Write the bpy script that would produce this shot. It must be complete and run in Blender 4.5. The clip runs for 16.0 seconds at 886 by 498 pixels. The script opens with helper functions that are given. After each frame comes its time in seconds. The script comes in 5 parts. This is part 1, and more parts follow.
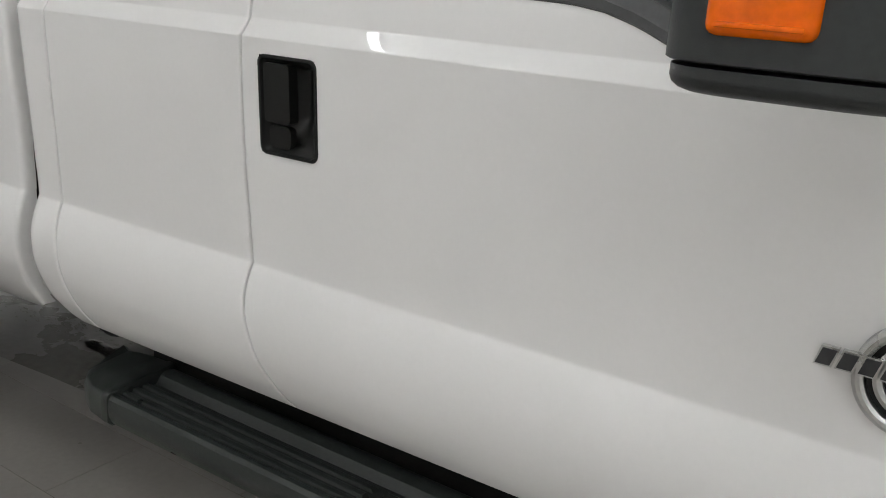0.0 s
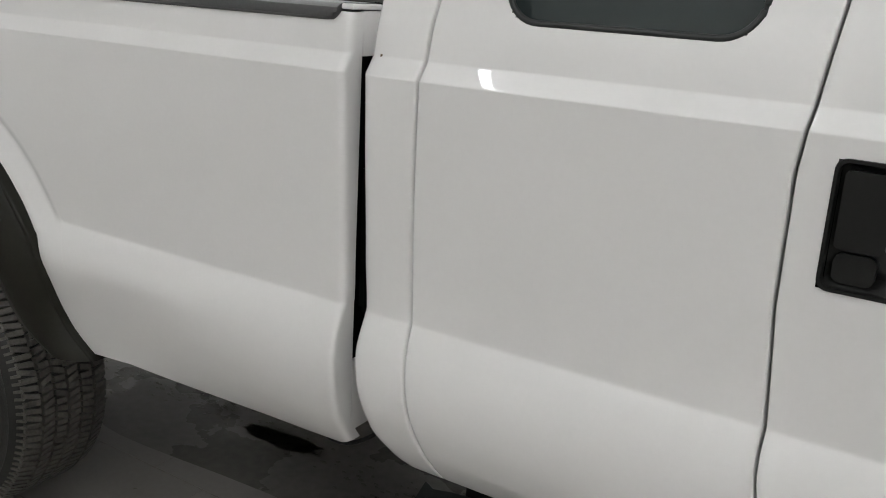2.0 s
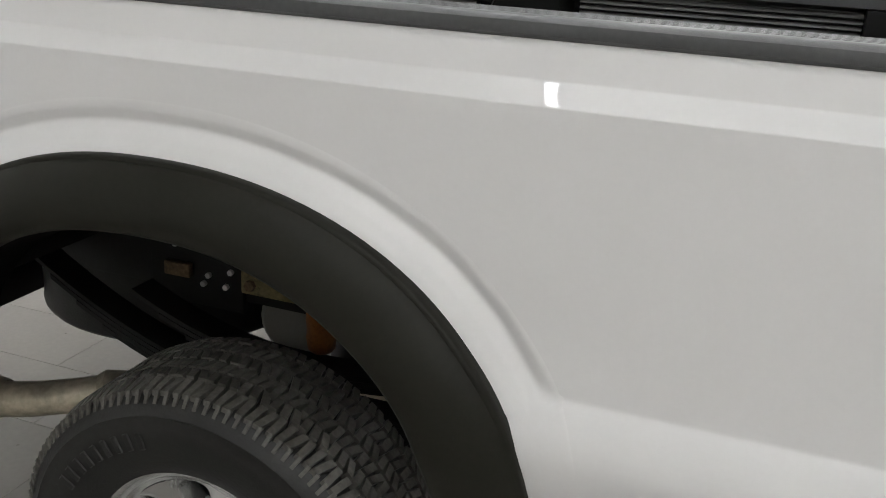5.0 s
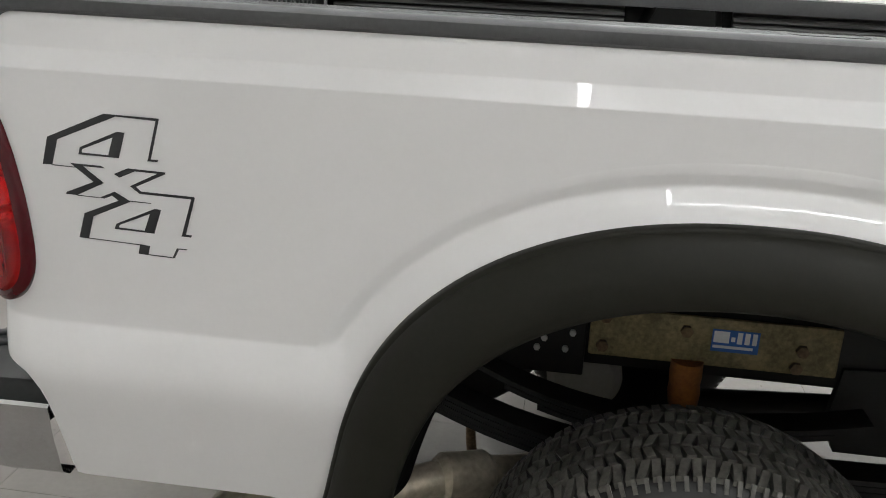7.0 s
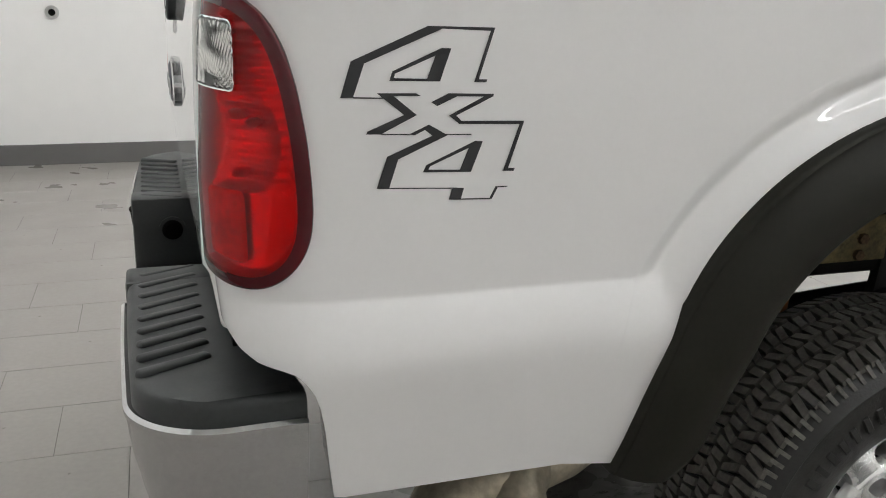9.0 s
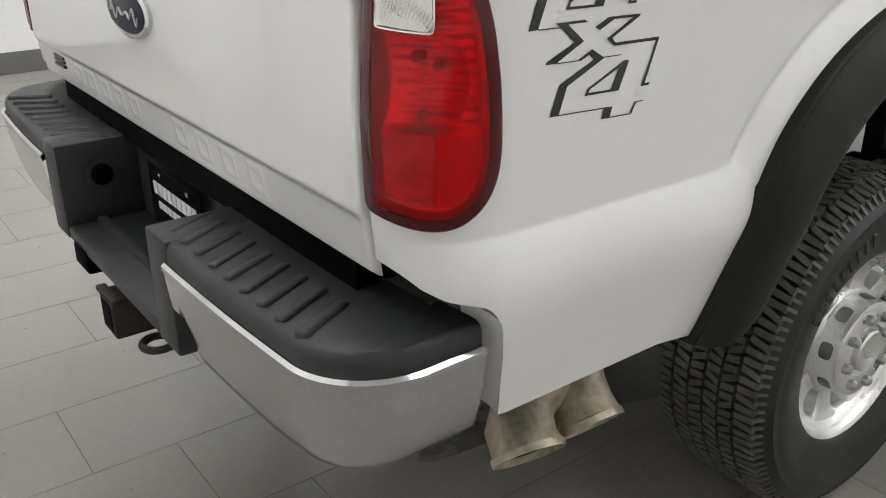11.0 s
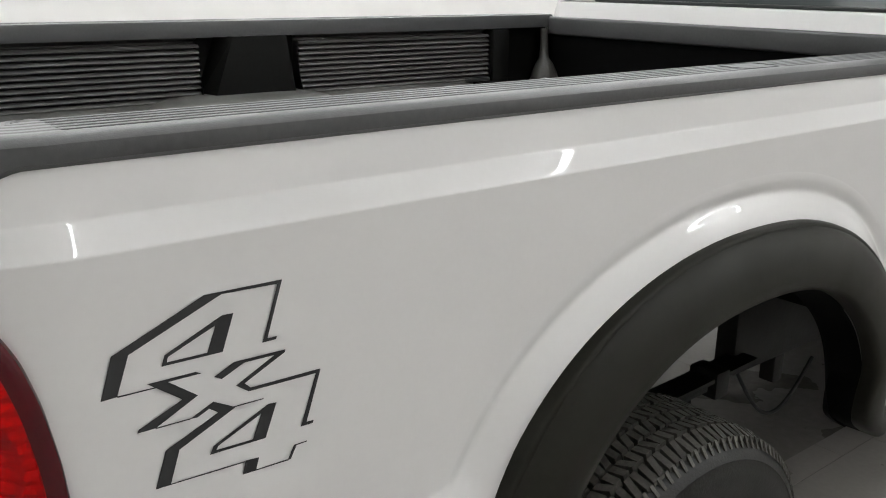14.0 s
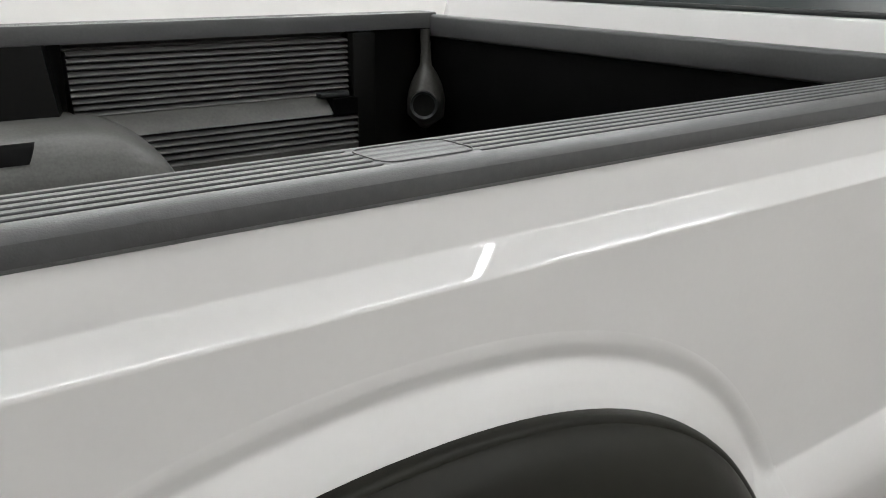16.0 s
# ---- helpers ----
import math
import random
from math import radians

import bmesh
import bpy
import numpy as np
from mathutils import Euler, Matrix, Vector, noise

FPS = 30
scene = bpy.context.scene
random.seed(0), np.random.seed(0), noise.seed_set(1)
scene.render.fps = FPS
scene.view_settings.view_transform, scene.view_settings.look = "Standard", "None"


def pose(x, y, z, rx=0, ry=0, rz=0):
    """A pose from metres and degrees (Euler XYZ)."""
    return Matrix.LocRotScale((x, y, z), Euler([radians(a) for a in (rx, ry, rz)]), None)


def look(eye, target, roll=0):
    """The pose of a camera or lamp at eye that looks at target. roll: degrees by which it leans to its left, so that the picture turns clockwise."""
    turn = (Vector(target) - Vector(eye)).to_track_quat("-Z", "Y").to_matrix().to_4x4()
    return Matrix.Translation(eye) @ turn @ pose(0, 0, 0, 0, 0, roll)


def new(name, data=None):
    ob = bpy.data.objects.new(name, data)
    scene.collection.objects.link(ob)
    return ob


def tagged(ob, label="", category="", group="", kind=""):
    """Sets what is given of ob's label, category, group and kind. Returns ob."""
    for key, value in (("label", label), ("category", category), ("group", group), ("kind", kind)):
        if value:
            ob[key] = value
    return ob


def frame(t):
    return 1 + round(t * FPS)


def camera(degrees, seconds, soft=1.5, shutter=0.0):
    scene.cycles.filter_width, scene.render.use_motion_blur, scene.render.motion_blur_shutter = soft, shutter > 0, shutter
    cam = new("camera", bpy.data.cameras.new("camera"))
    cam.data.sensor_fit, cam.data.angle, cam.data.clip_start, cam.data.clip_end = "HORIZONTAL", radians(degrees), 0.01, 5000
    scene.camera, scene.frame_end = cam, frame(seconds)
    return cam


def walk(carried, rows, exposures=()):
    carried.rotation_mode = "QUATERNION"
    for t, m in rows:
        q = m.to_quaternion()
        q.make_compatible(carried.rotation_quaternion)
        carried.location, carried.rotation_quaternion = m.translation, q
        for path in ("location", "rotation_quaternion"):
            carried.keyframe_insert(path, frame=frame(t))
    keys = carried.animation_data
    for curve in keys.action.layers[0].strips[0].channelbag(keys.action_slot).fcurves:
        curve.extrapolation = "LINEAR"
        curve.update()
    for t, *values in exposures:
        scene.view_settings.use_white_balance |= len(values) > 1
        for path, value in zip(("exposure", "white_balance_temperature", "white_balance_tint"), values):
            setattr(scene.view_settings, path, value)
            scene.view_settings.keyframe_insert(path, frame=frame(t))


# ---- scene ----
cam = camera(52.7, 16.0, soft=1.0)
PATH = [
    (0, (3.359, -1.094, 1.492), (2.321, 0.482, 0.920), 3.9),
    (0.5, (3.124, -1.155, 1.484), (2.096, 0.435, 0.933), 4.0),
    (1, (2.894, -1.133, 1.488), (1.851, 0.449, 0.942), 3.8),
    (1.5, (2.647, -1.131, 1.511), (1.617, 0.460, 0.964), 3.8),
    (2, (2.398, -1.162, 1.523), (1.409, 0.449, 0.963), 3.5),
    (2.5, (2.147, -1.207, 1.520), (1.221, 0.444, 0.964), 3.3),
    (3, (1.919, -1.183, 1.508), (1.037, 0.486, 0.939), 3.2),
    (3.5, (1.640, -1.099, 1.564), (0.847, 0.575, 0.889), 1.3),
    (3.7, (1.570, -1.087, 1.552), (0.769, 0.593, 0.899), 1.1),
    (5.8, (0.371, -1.112, 1.585), (-0.053, 0.705, 0.947), 3.4),
    (6, (0.262, -1.153, 1.573), (-0.126, 0.678, 0.952), 2.9),
    (6.5, (0.006, -1.235, 1.593), (-0.314, 0.609, 0.972), 3.1),
    (7, (-0.259, -1.232, 1.562), (-0.496, 0.626, 0.949), 2.9),
    (7.5, (-0.543, -1.199, 1.524), (-0.621, 0.683, 0.940), 2.5),
    (8, (-0.802, -1.182, 1.508), (-0.678, 0.695, 0.916), 2.2),
    (8.5, (-1.049, -1.162, 1.484), (-0.680, 0.681, 0.890), 2.0),
    (9, (-1.256, -1.058, 1.357), (-0.669, 0.743, 0.810), 1.3),
    (9.5, (-1.389, -0.939, 1.276), (-0.643, 0.795, 0.704), 1.3),
    (9.7, (-1.423, -0.895, 1.245), (-0.630, 0.804, 0.632), 1.4),
    (11.8, (-1.893, -0.802, 1.569), (-0.712, 0.562, 0.772), 0.3),
    (12, (-1.892, -0.807, 1.594), (-0.682, 0.573, 0.872), 0.2),
    (12.5, (-1.829, -0.808, 1.618), (-0.587, 0.594, 1.003), 0.5),
    (13, (-1.651, -0.811, 1.606), (-0.416, 0.611, 1.022), 0.5),
    (13.5, (-1.462, -0.821, 1.611), (-0.243, 0.616, 1.035), 1.0),
    (14, (-1.276, -0.786, 1.618), (-0.085, 0.678, 1.047), 0.8),
    (14.5, (-1.058, -0.702, 1.644), (0.117, 0.773, 1.067), 0.7),
    (15, (-0.824, -0.679, 1.653), (0.321, 0.813, 1.062), 0.7),
    (15.5, (-0.565, -0.653, 1.659), (0.578, 0.839, 1.061), 0.6),
    (16, (-0.378, -0.577, 1.651), (0.757, 0.916, 1.042), 0.5),
]
walk(cam, [(t, look(eye, target, roll)) for t, eye, target, roll in PATH],
     [(0, -0.12), (0.5, -0.20), (2, -0.20), (3.5, -0.18), (6, 0.06), (9.5, 0.12), (12, 0.32), (12.6, 0.15), (13.5, 0.08), (16, 0.0)])

# ---- light ----
world = bpy.data.worlds.new("world")
scene.world = world
world.use_nodes = True
world.node_tree.nodes["Background"].inputs[0].default_value = (0.9, 0.95, 1.0, 1)
world.node_tree.nodes["Background"].inputs[1].default_value = 0.05

CEIL = 4.3
X0, X1, Y0, Y1 = -3.0, 7.2, -4.6, 6.35
# light frames: centre and size; all but the first are added, unseen
FRAMES = [(1.68, -2.645, 3.76, 2.17), (5.6, -4.1, 2.4, 0.7), (1.5, 1.9, 3.1, 2.0), (5.3, 1.9, 3.1, 2.0), (-1.9, 2.2, 1.9, 2.6), (1.5, 5.0, 3.1, 2.0), (5.3, 5.0, 3.1, 2.0)]

# ---- materials ----
def mat(name, color, rough=0.5, metal=0.0, coat=0.0, var=0.06, scale=6.0, fine=120.0, bump=0.0, bump_scale=None, trans=0.0, ior=1.45, rough_var=0.08, emit=0.0, spec=0.5):
    m = bpy.data.materials.new(name)
    m.use_nodes = True
    nt = m.node_tree
    b = nt.nodes["Principled BSDF"]
    L = nt.links.new
    tc = nt.nodes.new("ShaderNodeTexCoord")
    n1 = nt.nodes.new("ShaderNodeTexNoise")
    n1.inputs["Scale"].default_value, n1.inputs["Detail"].default_value = scale, 6
    n2 = nt.nodes.new("ShaderNodeTexNoise")
    n2.inputs["Scale"].default_value, n2.inputs["Detail"].default_value = fine, 4
    L(tc.outputs["Object"], n1.inputs["Vector"])
    L(tc.outputs["Object"], n2.inputs["Vector"])
    mix = nt.nodes.new("ShaderNodeMath")
    mix.operation = "ADD"
    L(n1.outputs["Fac"], mix.inputs[0])
    L(n2.outputs["Fac"], mix.inputs[1])
    ramp = nt.nodes.new("ShaderNodeMapRange")
    ramp.inputs["From Min"].default_value, ramp.inputs["From Max"].default_value = 0.7, 1.3
    ramp.inputs["To Min"].default_value, ramp.inputs["To Max"].default_value = 1 - var, 1 + var
    L(mix.outputs[0], ramp.inputs["Value"])
    mul = nt.nodes.new("ShaderNodeMix")
    mul.data_type, mul.blend_type = "RGBA", "MULTIPLY"
    mul.inputs["Factor"].default_value = 1
    mul.inputs["A"].default_value = (*color, 1)
    L(ramp.outputs[0], mul.inputs["B"])
    L(mul.outputs["Result"], b.inputs["Base Color"])
    r = nt.nodes.new("ShaderNodeMapRange")
    r.inputs["From Min"].default_value, r.inputs["From Max"].default_value = 0.3, 0.7
    r.inputs["To Min"].default_value, r.inputs["To Max"].default_value = max(rough - rough_var, 0.01), min(rough + rough_var, 1)
    L(n1.outputs["Fac"], r.inputs["Value"])
    L(r.outputs[0], b.inputs["Roughness"])
    b.inputs["Metallic"].default_value = metal
    b.inputs["Specular IOR Level"].default_value = spec
    b.inputs["Coat Weight"].default_value = coat
    b.inputs["Coat Roughness"].default_value = 0.03
    b.inputs["Transmission Weight"].default_value = trans
    b.inputs["IOR"].default_value = ior
    if bump:
        n3 = nt.nodes.new("ShaderNodeTexNoise")
        n3.inputs["Scale"].default_value, n3.inputs["Detail"].default_value = bump_scale or fine, 3
        L(tc.outputs["Object"], n3.inputs["Vector"])
        bp = nt.nodes.new("ShaderNodeBump")
        bp.inputs["Strength"].default_value, bp.inputs["Distance"].default_value = bump, 0.002
        L(n3.outputs["Fac"], bp.inputs["Height"])
        L(bp.outputs["Normal"], b.inputs["Normal"])
    if emit:
        b.inputs["Emission Color"].default_value = (*color, 1)
        b.inputs["Emission Strength"].default_value = emit
    return m


PAINT = mat("white_paint", (0.81, 0.80, 0.79), 0.35, coat=1.0, var=0.012, rough_var=0.03, bump=0.0)
PAINT.node_tree.nodes["Principled BSDF"].inputs["Coat IOR"].default_value = 1.65
PAINT.node_tree.nodes["Principled BSDF"].inputs["Coat Roughness"].default_value = 0.015
HANDLE = mat("door_handle_plastic", (0.010, 0.0102, 0.0095), 0.42, bump=0.08, bump_scale=800, var=0.15, spec=0.35)
# black for seams; also stands in for shade in gaps and recesses
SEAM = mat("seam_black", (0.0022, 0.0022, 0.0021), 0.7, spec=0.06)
PLASTIC = mat("grained_black_plastic", (0.026, 0.0285, 0.0285), 0.46, bump=0.12, bump_scale=700, var=0.15)
FLARE = mat("flare_plastic", (0.0145, 0.0138, 0.0096), 0.46, bump=0.12, bump_scale=900, var=0.12, spec=0.26)
GATECAP = mat("tailgate_cap_plastic", (0.040, 0.040, 0.0405), 0.40, bump=0.15, bump_scale=600, var=0.15)
CAPMAT = mat("rail_cap_plastic", (0.070, 0.0705, 0.0715), 0.38, bump=0.15, bump_scale=600, var=0.12)
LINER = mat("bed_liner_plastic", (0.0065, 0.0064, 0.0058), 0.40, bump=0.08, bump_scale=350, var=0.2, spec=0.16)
# liner copy for the boss, brightened as if light fell on it
LINER_HALF_LIT = mat("half_lit_liner_plastic", (0.048, 0.047, 0.042), 0.34, bump=0.06, bump_scale=350, var=0.2, spec=0.4)
# liner copy for ribs and far wheelhouse, ceiling light put into its colour
LINER_LIT = mat("lit_liner_plastic", (0.105, 0.104, 0.098), 0.36, bump=0.06, bump_scale=350, var=0.2, spec=0.4)
RUBBER = mat("tyre_rubber", (0.015, 0.0147, 0.0135), 0.45, bump=0.3, bump_scale=200, var=0.25)
# tread rubber raised far above the tyre's colour to put light into it
TREAD = mat("lit_tread_rubber", (0.095, 0.090, 0.078), 0.46, bump=0.4, bump_scale=260, var=0.35, scale=16)
BOARD = mat("board_plastic", (0.030, 0.0345, 0.032), 0.34, bump=0.2, bump_scale=500, var=0.2)
SOOT = mat("dark_rusty_steel", (0.026, 0.019, 0.013), 0.7, var=0.5, scale=25, bump=0.5, bump_scale=80)
POCKET = mat("shaded_alloy", (0.20, 0.20, 0.20), 0.4, metal=0.8, var=0.1)
ALLOY = mat("machined_alloy", (0.72, 0.72, 0.71), 0.28, metal=0.9, var=0.05, bump=0.05)
CHROME = mat("bumper_chrome", (0.62, 0.62, 0.625), 0.16, metal=1.0, var=0.06, rough_var=0.05)
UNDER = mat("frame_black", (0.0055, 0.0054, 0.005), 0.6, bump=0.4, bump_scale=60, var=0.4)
RUST = mat("rusty_steel", (0.16, 0.105, 0.055), 0.7, var=0.5, scale=14, bump=0.5, bump_scale=80)
OLIVE = mat("weathered_plate", (0.22, 0.18, 0.09), 0.6, metal=0.2, var=0.45, scale=18, bump=0.4, bump_scale=90)
ORANGE = mat("orange_rubber", (0.30, 0.11, 0.025), 0.6, var=0.3, scale=20)
TAN = mat("tinted_steel_pipe", (0.46, 0.405, 0.31), 0.38, metal=0.45, var=0.3, scale=14, fine=60, bump=0.08)
GLASS = mat("tinted_glass", (0.035, 0.045, 0.045), 0.04, var=0.02, coat=0.6, rough_var=0.01)
LENS_DARK = mat("dark_red_lens", (0.070, 0.0014, 0.005), 0.08, coat=0.4, var=0.08, spec=0.3)
LENS_SHADE = mat("shaded_red_lens", (0.72, 0.02, 0.02), 0.2, coat=0.25, var=0.25, scale=40, spec=0.25, bump=0.3, bump_scale=500)


def clear_film(name, color, ior=1.45, rough=0.02):
    """Thin clear plastic: light goes straight through and takes the colour, with a gloss on top."""
    m = bpy.data.materials.new(name)
    m.use_nodes = True
    nt = m.node_tree
    nt.nodes.remove(nt.nodes["Principled BSDF"])
    a, g = nt.nodes.new("ShaderNodeBsdfTransparent"), nt.nodes.new("ShaderNodeBsdfGlossy")
    f, mix, n = nt.nodes.new("ShaderNodeFresnel"), nt.nodes.new("ShaderNodeMixShader"), nt.nodes.new("ShaderNodeTexNoise")
    ramp = nt.nodes.new("ShaderNodeMix")
    ramp.data_type = "RGBA"
    n.inputs["Scale"].default_value = 22
    ramp.inputs["A"].default_value = (*[c * 0.94 for c in color], 1)
    ramp.inputs["B"].default_value = (*color, 1)
    g.inputs["Roughness"].default_value = rough
    f.inputs["IOR"].default_value = ior
    nt.links.new(n.outputs["Fac"], ramp.inputs["Factor"])
    nt.links.new(ramp.outputs["Result"], a.inputs["Color"])
    nt.links.new(f.outputs["Fac"], mix.inputs["Fac"])
    nt.links.new(a.outputs["BSDF"], mix.inputs[1])
    nt.links.new(g.outputs["BSDF"], mix.inputs[2])
    nt.links.new(mix.outputs["Shader"], nt.nodes["Material Output"].inputs["Surface"])
    return m


BULB = mat("smoked_bulb", (0.50, 0.46, 0.46), 0.2)
LENS_RED = clear_film("red_lens", (1.0, 0.016, 0.024))
WATER = clear_film("clear_water", (0.86, 0.85, 0.83), ior=1.33)
LENS_CLEAR = clear_film("clear_lens", (0.96, 0.955, 0.94))
LAMP_SILVER = mat("lamp_silver", (0.94, 0.94, 0.93), 0.20, metal=0.65, var=0.04, rough_var=0.04)
LAMP_CHROME = mat("lamp_chrome", (0.95, 0.95, 0.94), 0.22, metal=1.0, var=0.03, rough_var=0.03)
AMBER = mat("amber_lens", (0.88, 0.15, 0.002), 0.12, coat=0.3, var=0.12, scale=25, spec=0.25)
DECAL = mat("charcoal_decal", (0.035, 0.035, 0.037), 0.35, var=0.1)
BLUE = mat("emblem_blue", (0.008, 0.010, 0.028), 0.3, spec=0.2)
WHITE_PRINT = mat("white_print", (0.75, 0.75, 0.75), 0.5)
STICKER = mat("blue_sticker", (0.03, 0.12, 0.42), 0.5)
WALL = mat("wall_paint", (0.80, 0.79, 0.77), 0.7, var=0.02, bump=0.1, bump_scale=60)
CEILM = mat("ceiling_paint", (0.78, 0.78, 0.77), 0.8, var=0.03)
BASE = mat("baseboard_grey", (0.14, 0.135, 0.13), 0.5, var=0.08)
TILE = mat("grey_porcelain_tile", (0.27, 0.252, 0.232), 0.33, var=0.06, scale=3, fine=50, bump=0.04, bump_scale=120)
GROUT = mat("dark_grout", (0.10, 0.092, 0.083), 0.85, var=0.2)
# wet tile, darkened further to stand in for the truck's shade
WET_SHADE = mat("shaded_wet_porcelain", (0.165, 0.155, 0.142), 0.29, var=0.18, scale=2.2, fine=30, rough_var=0.06)
STEEL = mat("brushed_steel", (0.55, 0.55, 0.54), 0.3, metal=1.0)
GLOW = mat("led_diffuser", (0.965, 0.985, 1.0), 0.5, var=0.0, emit=22.0)
LAMPM = mat("lamp_housing", (0.8, 0.8, 0.8), 0.5)
SEATM = mat("grey_cloth", (0.10, 0.10, 0.10), 0.9, var=0.2, bump=0.4, bump_scale=300)

# ---- mesh helpers ----
def finish(name, bm, material, parent=None, label="", smooth=True, angle=35):
    me = bpy.data.meshes.new(name)
    bmesh.ops.recalc_face_normals(bm, faces=bm.faces)
    bm.to_mesh(me)
    bm.free()
    for p in me.polygons:
        p.use_smooth = smooth
    if smooth:
        me.set_sharp_from_angle(angle=radians(angle))
    me.materials.append(material)
    ob = new(name, me)
    if parent is not None:
        ob.parent = parent
    if label:
        ob["label"] = label
    return ob


def part(name, bm, material, parent, label="", smooth=True, angle=35):
    return finish(name, bm, material, parent, label, smooth, angle)


def box(x0, x1, y0, y1, z0, z1, bevel=0.0, seg=2, bm=None):
    b = bmesh.new()
    bmesh.ops.create_cube(b, size=1)
    bmesh.ops.scale(b, vec=(x1 - x0, y1 - y0, z1 - z0), verts=b.verts)
    bmesh.ops.translate(b, vec=((x0 + x1) / 2, (y0 + y1) / 2, (z0 + z1) / 2), verts=b.verts)
    if bevel:
        bmesh.ops.bevel(b, geom=b.edges[:], offset=bevel, segments=seg, affect="EDGES", profile=0.5)
    return merge(bm, b)


def merge(bm, b):
    if bm is None:
        return b
    me = bpy.data.meshes.new("tmp")
    b.to_mesh(me)
    b.free()
    bm.from_mesh(me)
    bpy.data.meshes.remove(me)
    return bm


def grid(rows, closed_u=False, closed_v=False, bm=None):
    """Quads over rows of points."""
    b = bm or bmesh.new()
    vs = [[b.verts.new(p) for p in r] for r in rows]
    n, k = len(vs), len(vs[0])
    for i in range(n if closed_u else n - 1):
        for j in range(k if closed_v else k - 1):
            q = (vs[i][j], vs[(i + 1) % n][j], vs[(i + 1) % n][(j + 1) % k], vs[i][(j + 1) % k])
            try:
                b.faces.new(q)
            except ValueError:
                pass
    return b


def revolve(profile, axis_y, cx, cz, seg=64, bm=None):
    """Profile of (radius, y) turned about an axis along y."""
    rows = []
    for i in range(seg):
        a = 2 * math.pi * i / seg
        rows.append([(cx + r * math.cos(a), axis_y + y, cz + r * math.sin(a)) for r, y in profile])
    return grid(rows, closed_u=True, bm=bm)


def tube(points, radius, seg=12, bm=None, caps=True):
    pts = [Vector(p) for p in points]
    rows, up = [], Vector((0, 0, 1))
    for i, p in enumerate(pts):
        d = (pts[min(i + 1, len(pts) - 1)] - pts[max(i - 1, 0)]).normalized()
        s = d.cross(up) if abs(d.dot(up)) < 0.95 else d.cross(Vector((0, 1, 0)))
        s.normalize()
        u = s.cross(d)
        r = radius[i] if isinstance(radius, (list, tuple)) else radius
        rows.append([p + r * (math.cos(2 * math.pi * k / seg) * s + math.sin(2 * math.pi * k / seg) * u) for k in range(seg)])
    b = bm or bmesh.new()
    vs = [[b.verts.new(q) for q in r] for r in rows]
    for i in range(len(vs) - 1):
        for k in range(seg):
            b.faces.new((vs[i][k], vs[i + 1][k], vs[i + 1][(k + 1) % seg], vs[i][(k + 1) % seg]))
    if caps:
        b.faces.new(vs[0])
        b.faces.new(vs[-1])
    return b


def interp(pts, v):
    for (a, p), (b, q) in zip(pts, pts[1:]):
        if v <= b:
            return p if v <= a else p + (q - p) * (v - a) / (b - a)
    return pts[-1][1]


def sstep(a, b, v):
    t = min(max((v - a) / (b - a), 0), 1)
    return t * t * (3 - 2 * t)


def rounded_rect(x0, x1, z0, z1, r, skew=0.0, n=6):
    pts = []
    for cx, cz, a0 in ((x1 - r, z1 - r, 0), (x0 + r, z1 - r, 90), (x0 + r, z0 + r, 180), (x1 - r, z0 + r, 270)):
        for i in range(n + 1):
            a = radians(a0 + 90 * i / n)
            z = cz + r * math.sin(a)
            pts.append((cx + r * math.cos(a) + skew * (z - z0), z))
    return pts


def prism(poly, axis, lo, hi, bm=None):
    """A flat outline pushed along an axis. The outline lies in the two other axes."""
    b = bm or bmesh.new()
    def at(p, d):
        return {"x": (d, p[0], p[1]), "y": (p[0], d, p[1]), "z": (p[0], p[1], d)}[axis]
    lov, hiv = [b.verts.new(at(p, lo)) for p in poly], [b.verts.new(at(p, hi)) for p in poly]
    e = []
    n = len(poly)
    fs = [b.faces.new(lov), b.faces.new(hiv)]
    for i in range(n):
        b.faces.new((lov[i], lov[(i + 1) % n], hiv[(i + 1) % n], hiv[i]))
    bmesh.ops.triangulate(b, faces=fs)
    return b


# ---- the shape of the truck's flank: y by height, at the side that the camera sees ----
# slope of the belt by height, in degrees
BELT_SLOPE = [(1.3755, 24.0), (1.3775, 31.0), (1.379, 31.65), (1.402, 31.65), (1.4032, 31.0), (1.4052, 24.0), (1.4062, 7.0)]
BELT_FACE = [(1.3755, 0.0038)]
for _ in range(62):
    z, y = BELT_FACE[-1]
    BELT_FACE.append((z + 0.0005, y + 0.0005 * math.tan(math.radians(interp(BELT_SLOPE, z + 0.00025)))))
BELT_FACE = BELT_FACE[1:]
FLANK = [(0.60, 0.14), (0.64, 0.096), (0.66, 0.072), (0.69, 0.046), (0.73, 0.021), (0.78, 0.0025), (0.80, -0.0025), (0.83, -0.0060), (0.86, -0.0062), (0.885, -0.0036), (0.91, 0.0017), (0.93, 0.0080), (0.945, 0.0138), (0.956, 0.0187), (0.9655, 0.0236),
         (1.00, 0.0238), (1.10, 0.0205), (1.20, 0.0152), (1.30, 0.0090), (1.36, 0.0050), (1.3745, 0.0036), (1.3755, 0.0038), *BELT_FACE, (1.44, 0.0245), (1.47, 0.0285), (1.56, 0.052), (2.0, 0.2)]
ZROWS = sorted({round(z, 3) for z, _ in FLANK} | {round(0.64 + 0.012 * i, 3) for i in range(70)} | {round(0.93 + 0.003 * i, 3) for i in range(14)})
ZROWS = sorted(set(ZROWS) | {round(1.416 + 0.006 * i, 4) for i in range(24)} | {round(1.358 + 0.001 * i, 4) for i in range(66)})
